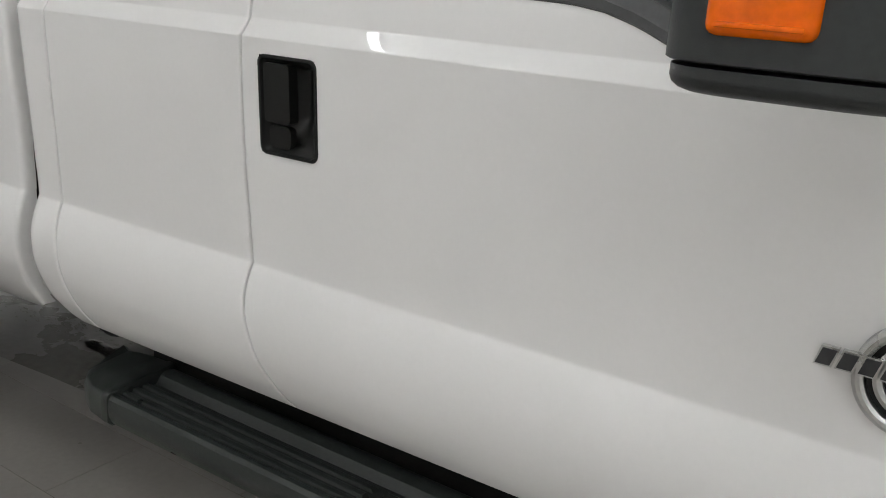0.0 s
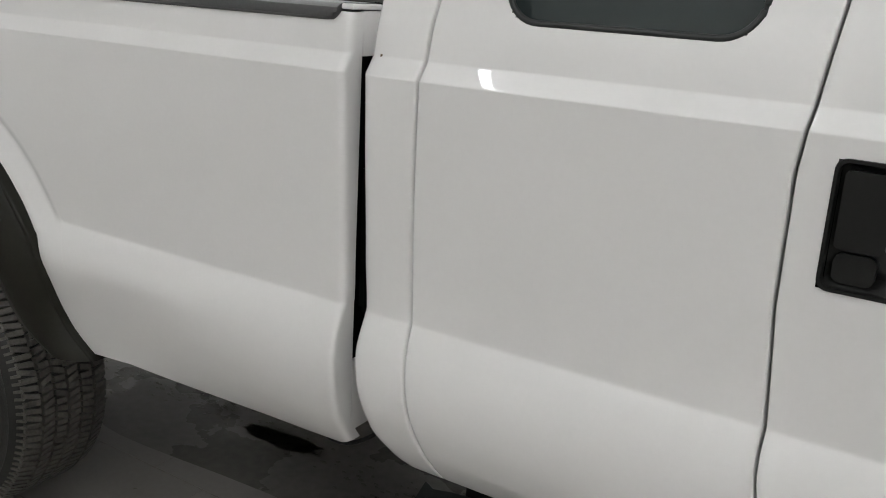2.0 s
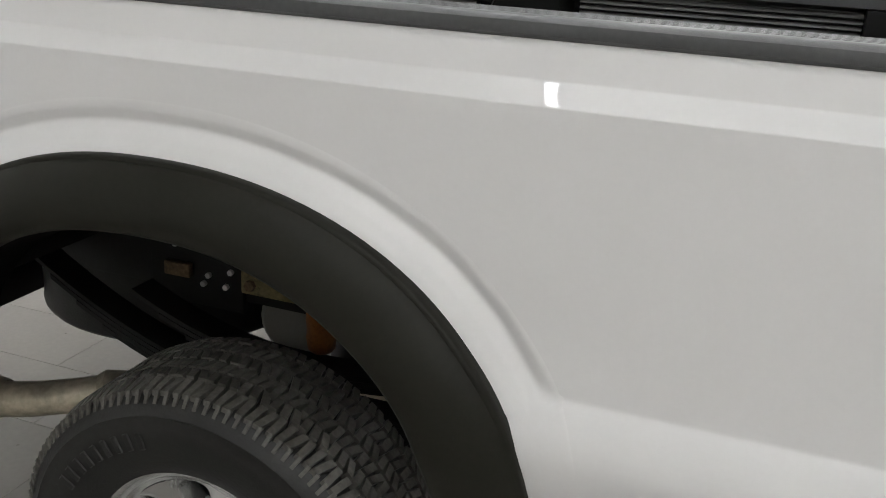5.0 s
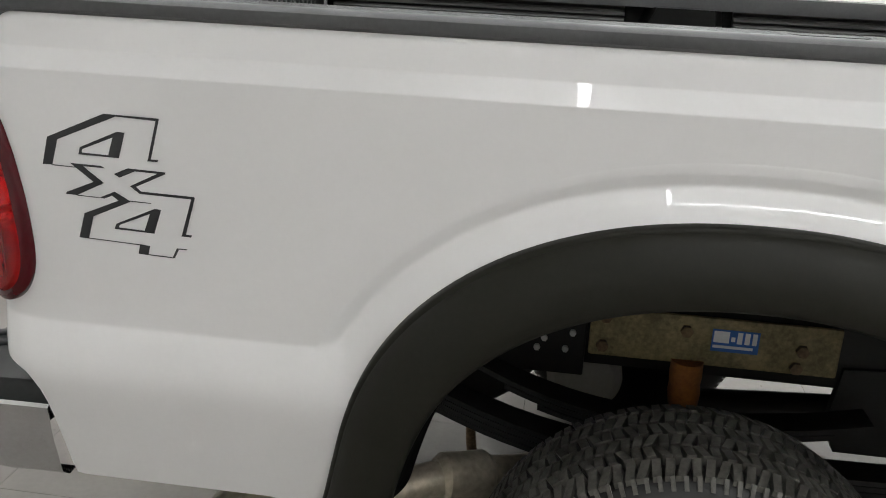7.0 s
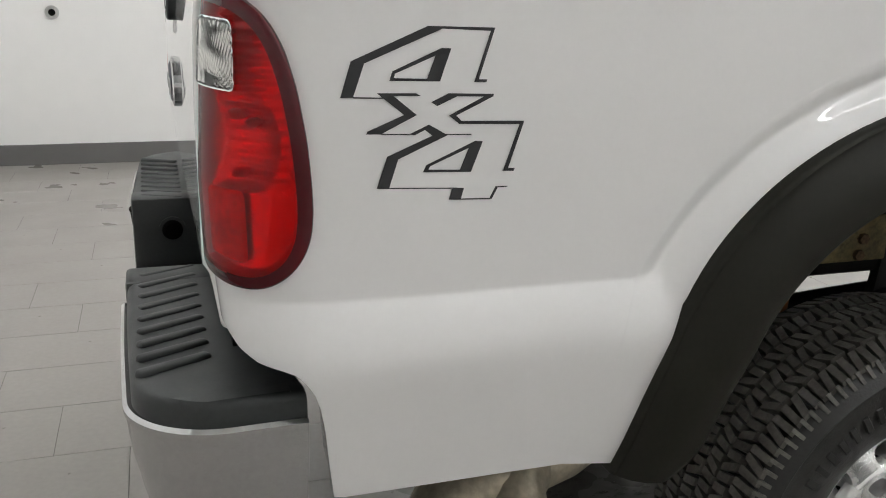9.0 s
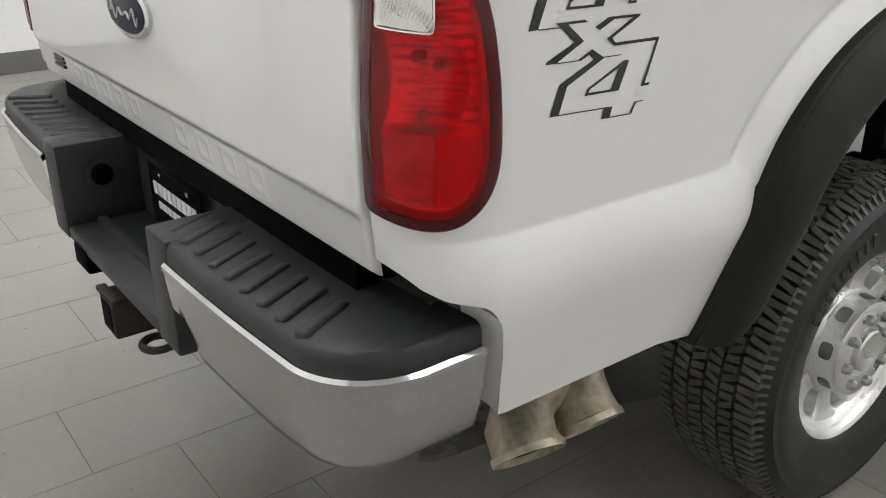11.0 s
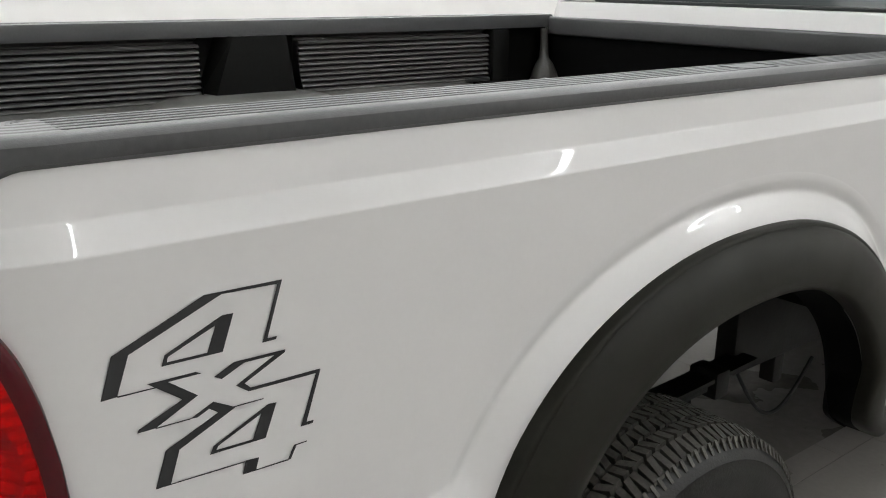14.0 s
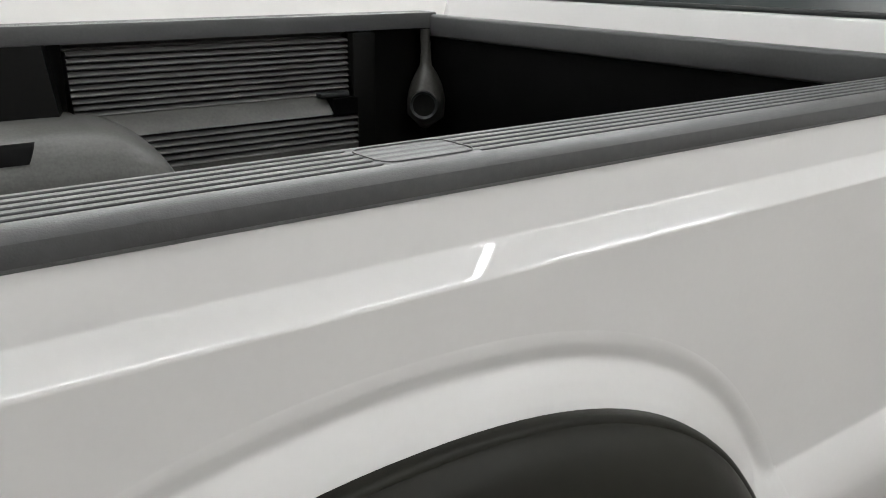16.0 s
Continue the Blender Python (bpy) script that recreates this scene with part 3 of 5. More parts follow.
def gate_line(y, z):
    """Distance to the pressed line that runs under the tailgate's top and dips round the handle."""
    half = 0.062 + 0.45 * (z - 1.262)
    dy, dz = abs(y - 0.968) - half + 0.022, 1.262 - z + 0.022
    dip = math.hypot(max(dy, 0), max(dz, 0)) + min(max(dy, dz), 0) - 0.022
    top = 1.357 - z
    k = 0.030
    h = max(k - abs(top - dip), 0) / k
    return min(top, dip) - h * h * k * 0.25


def tailgate_mesh():
    ys = [0.1530, 0.1530, 0.1545, 0.157, 0.160, 0.164] + [0.170 + 1.66 * i / 560 for i in range(561)] + [1.836, 1.840, 1.843, 1.8455, 1.847, 1.847]
    zs = [0.888, 0.891, 0.895, 0.900, 0.905, 0.908] + [0.911 + 0.003 * i for i in range(27)] + [0.995 + 0.255 * i / 30 for i in range(30)] + [1.250 + 0.0026 * i for i in range(48)] + [1.3748 + 0.0652 * i / 8 for i in range(9)]
    rows = []
    for k, y in enumerate(ys):
        col = []
        for z in zs:
            x = interp([(0.885, -1.180), (0.90, -1.186), (0.955, -1.194), (0.975, -1.198), (0.988, -1.206), (1.0, -1.2065), (1.2, -1.206), (1.30, -1.203), (1.37, -1.197), (1.44, -1.187)], z)
            x -= 0.0040 * sstep(0.0018, -0.0018, gate_line(y, z))
            if 0.912 < z < 0.972:
                for yc in EMBOSS:
                    if abs(y - yc) < 0.032:
                        block = sstep(0.032, 0.027, abs(y - yc)) * sstep(0.914, 0.918, z) * sstep(0.970, 0.966, z)
                        hollow = sstep(0.019, 0.014, abs(y - yc)) * sstep(0.928, 0.932, z) * sstep(0.956, 0.952, z)
                        x -= 0.0014 * max(0, block - hollow)
            d = min(y - 0.1530, 1.847 - y)
            out = 0.153 - gate_edge(z)
            x += 0.011 * (1 - math.sqrt(max(0, 1 - (1 - min(d / 0.011, 1)) ** 2)))
            if z < 0.892:
                x += 0.006
            if k in (0, len(ys) - 1):
                x += 0.04
            col.append((x, y - out * sstep(0.25, 0.153, y) + out * sstep(1.75, 1.847, y), z))
        col.insert(0, (col[0][0] + 0.05, y, 0.888))
        rows.append(col)
    return grid(rows)


tailgate = part("tailgate", tailgate_mesh(), PAINT, truck, "closed white steel tailgate with embossed lettering", angle=40)
part("inner_panel", box(-1.17, -1.10, 0.16, 1.84, 0.92, 1.43, 0.01), LINER, tailgate, "black plastic tailgate liner")
for i in range(26):
    part("liner_rib", box(-1.104, -1.090, 0.60 + i * 0.043, 0.622 + i * 0.043, 1.00, 1.425, 0.004), BOARD, tailgate)
part("sill_closer", box(-1.165, -1.12, 0.24, 1.76, 0.82, 0.900), SEAM, truck)
part("edge_strip", box(-1.13, -1.10, 1.862, 1.874, 0.96, 1.44), PAINT, truck, "white sheet metal edge")
def seam_shade_mesh():
    rows = []
    for i in range(25):
        z = 0.885 + 0.55 * i / 24
        x = CXC - CA + interp(REAR_LEAN, z) + 0.010
        e = gate_edge(z)
        x -= 0.017 * min(1.0, (0.153 - e) / 0.006)
        rows.append([(x + 0.05, e - 0.0034, z), (x, e - 0.0034, z), (x, e - 0.0005, z), (x + 0.05, e - 0.0005, z)])
    return grid(rows)


# black strips draw the shadow line along the tailgate's edges
part("seam_shade", seam_shade_mesh(), SEAM, tailgate, "black strip for the shadow line in the seam", smooth=False)
part("seam_shade", mirror_y(seam_shade_mesh()), SEAM, tailgate, "black strip for the shadow line in the seam", smooth=False)
# tailgate cap in three pieces
CAPS = [(0.132, 0.547), (0.553, 1.447), (1.453, 1.868)]


def tailgate_cap_mesh(y0, y1):
    sec = [(-1.190, 1.435), (-1.196, 1.438), (-1.198, 1.453), (-1.193, 1.478), (-1.186, 1.488), (-1.174, 1.493), (-1.115, 1.494), (-1.100, 1.490), (-1.095, 1.480), (-1.095, 1.43)]
    ys = [y0, y0, y0 + 0.002, y0 + 0.005, y0 + 0.010, y0 + 0.018, y0 + 0.028] + [y0 + (y1 - y0) * i / 12 for i in range(2, 11)] + [y1 - 0.028, y1 - 0.018, y1 - 0.010, y1 - 0.005, y1 - 0.002, y1, y1]
    rows = []
    for k, y in enumerate(ys):
        q = 0.004 if k in (1, len(ys) - 2) else 0.0
        if k in (0, len(ys) - 1):
            rows.append([(-1.14 + (x + 1.14) * 0.05, y, 1.465 + (z - 1.465) * 0.05) for x, z in sec])
        else:
            end = 1 - min(1.0, min(y - 0.132, 1.868 - y) / 0.028)
            turn = 0.013 * (1 - math.sqrt(1 - min(1.0, end) ** 2))
            rows.append([(x + (q + turn if x < -1.14 else -q), y, z - (q if z > 1.47 else -q)) for x, z in sec])
    return grid(rows)


for a, c in CAPS:
    part("tailgate_cap", tailgate_cap_mesh(a, c), GATECAP, tailgate, "grained dark grey tailgate cap")

for i in range(3):
    part("cap_rib", box(-1.2000, -1.190, 0.86, 1.14, 1.456 + i * 0.008, 1.462 + i * 0.008, 0.001, 1), CAPMAT, tailgate)
part("corner_edge", tube([(-1.178, 0.1385, 1.37), (-1.176, 0.1330, 1.405), (-1.1705, 0.1285, 1.435), (-1.162, 0.1265, 1.460), (-1.153, 0.1260, 1.474), (-1.141, 0.1260, 1.483), (-1.126, 0.1260, 1.487)], [0.0015, 0.003, 0.0038, 0.0038, 0.0036, 0.003, 0.002], 10), PAINT, truck, "white sheet metal edge of the bed corner")
# tailgate handle
handle = part("handle", prism(rounded_rect(0.866, 1.056, 1.288, 1.395, 0.022), "x", -1.2155, -1.198), PLASTIC, tailgate, "black recessed tailgate handle", angle=40)
part("bezel", tube([(-1.2155, y, z) for y, z in rounded_rect(0.870, 1.052, 1.292, 1.391, 0.019)] + [(-1.2155, 1.052, 1.372), (-1.2155, 1.052, 1.371)], 0.0042, 10), PLASTIC, handle)
# raised black plate stands in for the shade of the recess
part("recess", prism(rounded_rect(0.884, 1.038, 1.302, 1.350, 0.010), "x", -1.2162, -1.21), SEAM, handle, angle=40)
part("lever", prism(rounded_rect(0.880, 1.042, 1.338, 1.384, 0.009), "x", -1.2235, -1.214), HANDLE, handle, "black plastic pull lever", angle=40)
part("ledge", prism(rounded_rect(0.905, 1.036, 1.299, 1.311, 0.004), "x", -1.2180, -1.212), PLASTIC, handle, angle=40)
part("lock", revolve([(0.0, -0.004), (0.0065, -0.004), (0.0075, 0.0)], 0, 0, 0, 16), STEEL, handle).matrix_basis = pose(-1.2168, 0.885, 1.322, 0, 0, -90)


def oval_mesh(a, b_, d0, d1, seg=48, rim=0.006):
    rows = []
    for i in range(seg):
        t = 2 * math.pi * i / seg
        c, s = math.cos(t), math.sin(t)
        rows.append([(d0, a * c, b_ * s), (d1 + 0.003, a * c, b_ * s), (d1, (a - rim) * c, (b_ - rim) * s), (d1, 0.001 * c, 0.001 * s)])
    return grid(rows, closed_u=True)


EY, EZ = 0.983, 1.157
for nm, a, b_, d, m in (("emblem_rim", 0.118, 0.052, -1.217, CHROME), ("emblem_oval", 0.108, 0.043, -1.2195, BLUE)):
    e = part(nm, oval_mesh(a, b_, -1.205, d), m, tailgate, "chrome oval rim" if m is CHROME else "dark blue oval emblem")
    e.matrix_basis = pose(0, EY, EZ)
# scripts on the emblem as plain strokes
b = tube([(-1.2205, EY + 0.078 - 0.156 * i / 60, EZ - 0.004 + (0.010 + 0.007 * math.cos(i * 0.105)) * math.sin(i * 0.42)) for i in range(61)], 0.0028, 6)
part("emblem_script", b, STEEL, tailgate)
b = bmesh.new()
for z in (0.938, 0.950, 0.960):
    box(-1.2000, -1.188, 1.60, 1.685, z, z + 0.007, bm=b)
part("dealer_badge", b, DECAL, tailgate)


# ---- rails and bed liner ----
def rail_mesh():
    """Cap along the bed rail, round the rear corner. Section: inward distance from the flank, height."""
    sec = [(0.036, 1.454), (0.024, 1.455), (0.018, 1.460), (0.0165, 1.468), (0.019, 1.476), (0.026, 1.4815), (0.034, 1.4835), (0.040, 1.484)]
    for i in range(5):
        y = 0.045 + 0.0160 * i
        sec += [(y - 0.001, 1.484), (y, 1.4832), (y + 0.0008, 1.4765), (y + 0.0052, 1.4765), (y + 0.006, 1.4832), (y + 0.007, 1.484)]
    sec += [(0.122, 1.484), (0.130, 1.482), (0.133, 1.474), (0.133, 1.434)]
    path = []
    for i in range(25):
        px, py, nx, ny = corner_point(i / 24)
        path.append((px, py, nx, ny))
    x = CXC + 0.01
    while x < 1.425:
        path.append((x, 0.0, 0.0, 1.0))
        x += 0.015
    for x in (1.430, 1.436, 1.440, 1.443):
        path.append((x, 0.0, 0.0, 1.0))
    rows = []
    for k, (px, py, nx, ny) in enumerate(path):
        row = []
        for d, z in sec:
            groove = 0.041 < d < 0.121 and 1.470 < z < 1.4835
            if groove and (px < -1.035 or px > 1.30 or any(abs(px - c) < 0.065 for c in (0.088, 1.12))):
                z = 1.4836
            if z < 1.462:
                z -= 0.022 * sstep(-1.085, -1.165, px)
            else:
                z -= 0.004 * max(0, 1 - k / 3) ** 2
            if px > 1.425 and z < 1.466:
                z += 0.014 * ((px - 1.425) / 0.018) ** 2
            dd = d - 0.021 * max(0, 1 - k / 24)
            lean = interp([(1.430, 0.023), (1.455, 0.034), (1.470, 0.044), (1.484, 0.054)], z) * max(0, 1 - k / 24) ** 1.4
            row.append((px + nx * dd + lean, py + ny * dd, z))
        rows.append(row)
    b = grid(rows)
    for r in (rows[0], rows[-1]):
        f = b.faces.new([b.verts.new(p) for p in r])
        bmesh.ops.triangulate(b, faces=[f])
    return b


part("corner_post", box(1.4442, 1.4700, 0.0275, 0.110, 1.4735, 1.4830, 0.003, 2), PAINT, truck, "white sheet metal corner of the bed")
rail = part("bed_rail_cap", rail_mesh(), CAPMAT, truck, "dark grey grooved plastic bed rail cap", angle=30)
part("bed_rail_cap", mirror_y(rail_mesh()), CAPMAT, truck, "dark grey grooved plastic bed rail cap", angle=30)


def liner_wall_mesh(x0, x1):
    """A ribbed field of the bed liner's inner wall, at the far side."""
    b = bmesh.new()
    Y = 1.885
    sec = [(Y + 0.006, 1.432)]
    z = 1.420
    for i in range(10):
        sec += [(Y + 0.034, z), (Y + 0.034, z - 0.0062)]
        sec += [(Y + 0.004, z - 0.0066), (Y + 0.0005, z - 0.0072), (Y - 0.0078, z - 0.0142), (Y - 0.0085, z - 0.0160), (Y - 0.0055, z - 0.0176)]
        z -= 0.0178
    sec += [(Y + 0.012, z), (Y - 0.01, z - 0.002), (Y - 0.06, 1.190)]
    z = 1.188
    for i in range(5):
        sec += [(Y - 0.020, z), (Y - 0.020, z - 0.0068)]
        sec += [(Y - 0.048, z - 0.0072), (Y - 0.0510, z - 0.0080), (Y - 0.0600, z - 0.0158), (Y - 0.0606, z - 0.0175), (Y - 0.0575, z - 0.0192)]
        z -= 0.0195
    sec += [(Y - 0.06, 1.05), (Y - 0.07, 0.955)]
    grid([[(x, y, z) for y, z in sec] for x in (x0, (x0 + x1) / 2, x1)], bm=b)
    for x in (x0, x1):
        fc = b.faces.new([b.verts.new((x, y, z)) for y, z in sec] + [b.verts.new((x, 1.93, 0.955)), b.verts.new((x, 1.93, 1.432))])
        bmesh.ops.triangulate(b, faces=[fc])
    return b


def pad_outline(x0, x1, y0, y1, r):
    pts = []
    for cx, cy, a0 in ((x1 - r, y1 - r, 0), (x0 + r, y1 - r, 90), (x0 + r, y0 + r, 180), (x1 - r, y0 + r, 270)):
        for i in range(6):
            a = radians(a0 + 90 * i / 5)
            pts.append((cx + r * math.cos(a), cy + r * math.sin(a), 1.4838))
    return tube(pts + pts[:1], 0.0012, 6, caps=False)


for x0, x1 in ((0.036, 0.140), (1.068, 1.172)):
    part("pocket_outline", pad_outline(x0, x1, 0.050, 0.114, 0.016), GATECAP, truck, "outline of the stake pocket cover")
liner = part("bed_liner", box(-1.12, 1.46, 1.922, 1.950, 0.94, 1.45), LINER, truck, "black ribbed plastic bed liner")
part("ribbed_field", liner_wall_mesh(-1.08, -0.09), LINER_LIT, liner, "black ribbed side wall", angle=40)
part("ribbed_field", liner_wall_mesh(0.262, 1.108), LINER_LIT, liner, "black ribbed side wall", angle=40)
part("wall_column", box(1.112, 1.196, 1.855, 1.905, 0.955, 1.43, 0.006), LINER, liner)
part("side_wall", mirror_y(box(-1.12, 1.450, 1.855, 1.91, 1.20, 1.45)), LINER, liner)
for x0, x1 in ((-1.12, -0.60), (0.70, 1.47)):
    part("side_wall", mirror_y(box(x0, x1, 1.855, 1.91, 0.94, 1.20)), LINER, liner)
part("floor_panel", box(-1.10, 1.46, 0.46, 1.54, 0.925, 0.955), LINER, liner)
for x0, x1 in ((-1.10, -0.42), (0.58, 1.46)):
    for y0, y1 in ((0.10, 0.46), (1.54, 1.92)):
        part("floor_panel", box(x0, x1, y0, y1, 0.925, 0.955), LINER, liner)
b = bmesh.new()
for i in range(14):
    box(-1.09, 1.40, 0.42 + i * 0.088, 0.455 + i * 0.088, 0.955, 0.963, bm=b)
part("floor_ribs", b, LINER, liner)


def post_mesh():
    q = [(-0.100, 1.92, 1.22), (-0.078, 1.825, 1.22), (0.222, 1.825, 1.22), (0.255, 1.92, 1.22)]
    t = [(-0.020, 1.92, 1.436), (0.010, 1.845, 1.436), (0.196, 1.845, 1.436), (0.225, 1.92, 1.436)]
    b = grid([q, t])
    b.faces.new([b.verts.new(p) for p in t])
    return b


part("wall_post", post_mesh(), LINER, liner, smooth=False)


def wheelhouse_mesh():
    rows = []
    for i in range(61):
        t = -math.cos(math.pi * i / 60)
        col = []
        for k in range(25):
            s = k / 24
            ang = s * math.pi / 2
            yy = 1.92 - 0.34 * math.sin(ang) ** 0.5
            h = 0.310 * (1 - abs(t) ** 5) ** 0.5 * (max(math.cos(ang), 0) ** 0.5)
            col.append((0.04 + 0.44 * t, yy, 0.95 + h))
        rows.append(col)
    return grid(rows)


# far wheelhouse takes the lit copy, the near one the plain liner
part("wheelhouse", wheelhouse_mesh(), LINER_LIT, liner, "rounded black wheelhouse cover", angle=60)
rows = []
for k in range(7):
    z = 1.190 + 0.042 * k / 6
    c = ((z - 0.95) / 0.310) ** 2
    y = 1.92 - 0.34 * math.sqrt(1 - c * c) ** 0.5
    rows.append([(x, y - 0.0025, z) for x in (-0.070 - 0.030 * k / 6, 0.0, 0.085 + 0.028 * k / 6)])
# black plate over the cover, in place of a shaded slot
part("slot_shade", grid(rows), SEAM, liner)
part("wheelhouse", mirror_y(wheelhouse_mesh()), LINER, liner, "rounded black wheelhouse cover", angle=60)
# front wall of the bed with a rolled top, its shade put into seam black
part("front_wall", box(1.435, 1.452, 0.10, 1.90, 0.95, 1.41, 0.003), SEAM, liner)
part("front_top", box(1.418, 1.4600, 0.125, 1.875, 1.404, 1.476, 0.010, 3), CAPMAT, liner, "grained black front bed rail")
# black panel paints in the shade between bed and cab
part("gap_shade_panel", box(1.446, 1.4525, 0.050, 1.94, 0.70, 1.395), SEAM, truck)
part("bed_front_header", box(1.4605, 1.4695, 0.0570, 1.94, 1.398, 1.472, 0.002), PAINT, truck, "white sheet metal header of the bed")
part("bed_front_foot", box(1.4605, 1.4695, 0.0575, 0.16, 0.700, 0.846, 0.003), PAINT, truck, "white sheet metal foot of the bed")
part("tie_down_boss", tube([(1.40, 1.87, 1.43), (1.40, 1.865, 1.36), (1.397, 1.862, 1.315), (1.395, 1.857, 1.285), (1.39, 1.85, 1.25), (1.386, 1.843, 1.205), (1.385, 1.845, 1.155), (1.39, 1.86, 1.115)], [0.016, 0.017, 0.020, 0.038, 0.054, 0.064, 0.062, 0.02], 28), LINER_HALF_LIT, liner, "rounded tie-down boss with a round recess", angle=60)
b = revolve([(0.036, 0.0), (0.044, -0.006), (0.046, 0.012)], 0, 0, 0, 24)
ring = part("tie_down_ring", b, PLASTIC, liner)
ring.matrix_basis = pose(1.337, 1.789, 1.195, 0, 0, -42)
# dark disc for the shade in the hole
part("tie_down_hole", revolve([(0.0, 0.004), (0.037, 0.001)], 0, 0, 0, 24), LINER, liner).matrix_basis = pose(1.337, 1.789, 1.195, 0, 0, -42)
part("warning_label", box(-0.926, -0.815, 1.868, 1.872, 1.331, 1.353), WHITE_PRINT, liner, "small white label with an orange stripe")
part("label_stripe", box(-0.886, -0.850, 1.866, 1.870, 1.345, 1.351), ORANGE, liner)
# black box where the ledge has a shaded recess
part("ledge_shade", box(1.020, 1.107, 1.823, 1.877, 1.186, 1.236), SEAM, liner)
part("latch_tab", box(0.99, 1.09, 1.845, 1.885, 1.238, 1.252, 0.003), PLASTIC, liner)

# ---- tail lamps ----
def lamp_at(x, z, off):
    """A point off the corner's skin by so much, from its place on the lamp's outline."""
    u = min(max(x / US_M, 0.0), 0.999)
    px, py, nx, ny = corner_point(u)
    o = off - corner_inset(u, z)
    return (px - nx * o, py - ny * o, z)


def lamp_ring(outer, inner, offs):
    """A band between two outlines; offs: share of the way in, height over the skin."""
    rows = []
    for t, o in offs:
        rows.append([lamp_at(a[0] + (b[0] - a[0]) * t, a[1] + (b[1] - a[1]) * t, o) for a, b in zip(outer, inner)])
    return grid(rows, closed_v=True)


def lamp_field(loop, height, steps=30):
    """The area within an outline, drawn together on its middle; height gives its place over the skin."""
    cx, cz = sum(p[0] for p in loop) / len(loop), sum(p[1] for p in loop) / len(loop)
    rows = []
    for i in range(steps + 1):
        t = 1 - 0.995 * i / steps
        row = []
        for x, z in loop:
            px, pz = cx + (x - cx) * t, cz + (z - cz) * t
            row.append(lamp_at(px, pz, height(px, pz, 1 - t)))
        rows.append(row)
    b = grid(rows, closed_v=True)
    b.faces.new([b.verts.new(p) for p in rows[-1]])
    bmesh.ops.remove_doubles(b, verts=b.verts, dist=1e-6)
    return b


def bowl_height(x, z, t):
    """Reflector behind the red lens: a rim, a round bowl in the upper part, flutes, a flat prism field below."""
    r = math.hypot(x - 0.072, z - 1.170)
    if z > 1.112:
        deep = -0.010 - 0.024 * max(0.0, 1 - (r / 0.075) ** 2) + 0.0030 * math.sin(2 * math.pi * z / 0.0150)
    else:
        deep = -0.006
    return 0.009 + (deep - 0.009) * sstep(0.0, 0.05, t)


def outward(ob, side):
    if sum(p.normal.dot(Vector((-1, side, 0))) for p in ob.data.polygons) < 0:
        ob.data.flip_normals()


REVERSE = smooth_loop([(0.135, 1.240), (0.470, 1.236), (0.480, 1.243), (0.480, 1.312), (0.462, 1.320), (0.150, 1.324), (0.135, 1.318)], 88, 2)
PRISM = smooth_loop([(0.135, 1.024), (0.44, 1.018), (0.46, 1.024), (0.46, 1.108), (0.44, 1.113), (0.135, 1.113)], 80, 2)
for s in (0, 1):
    mk = (lambda b: mirror_y(b)) if s else (lambda b: b)
    lamp = part("tail_lamp", mk(lamp_ring(LAMP_OUT, LAMP_IN, ((0.0, -0.006), (0.0, 0.005), (0.06, 0.0085), (0.2, 0.0105), (0.55, 0.0118), (1.0, 0.0122)))), LENS_DARK, truck, "red tail lamp with dark red border", angle=60)
    part("reflector_bowl", mk(lamp_field(LAMP_IN, bowl_height, 60)), LAMP_SILVER, lamp, "silver fluted reflector", angle=80)
    red = part("red_lens", mk(lamp_field(LAMP_IN, lambda x, z, t: 0.0122 + 0.0018 * sstep(0.0, 0.06, t))), LENS_RED, lamp, "clear bright red lens", angle=60)
    for x, z, r in ((0.066, 1.205, 0.0075), (0.098, 1.196, 0.006), (0.070, 1.132, 0.007)):
        p = Vector(lamp_at(x, z, -0.030))
        q = Vector(lamp_at(x, z, -0.004))
        part("bulb", mk(tube([p, p.lerp(q, 0.5), p.lerp(q, 0.8), q], [r * 0.8, r, r * 0.9, r * 0.35], 16)), BULB, lamp)
    part("prism_field", mk(lamp_field(PRISM, lambda x, z, t: 0.002 + 0.004 * sstep(0.0, 0.04, t), 16)), LENS_SHADE, lamp, "square red reflector", angle=60)
    part("reverse_bowl", mk(lamp_field(REVERSE, lambda x, z, t: 0.0176 + 0.0011 * math.sin((z + 6.0 * (x - 0.30) ** 2) * 2 * math.pi / 0.0125) * math.sin(9.0 + 28.0 * x + 60.0 * z) ** 2, 90)), LAMP_CHROME, lamp, "silver rippled reflector", angle=80)
    clear = part("reverse_lens", mk(lamp_field(REVERSE, lambda x, z, t: 0.0150 + 0.0062 * sstep(0.0, 0.10, t))), LENS_CLEAR, lamp, "clear reversing lens", angle=60)
    outward(red, 1 if s else -1)
    outward(clear, 1 if s else -1)

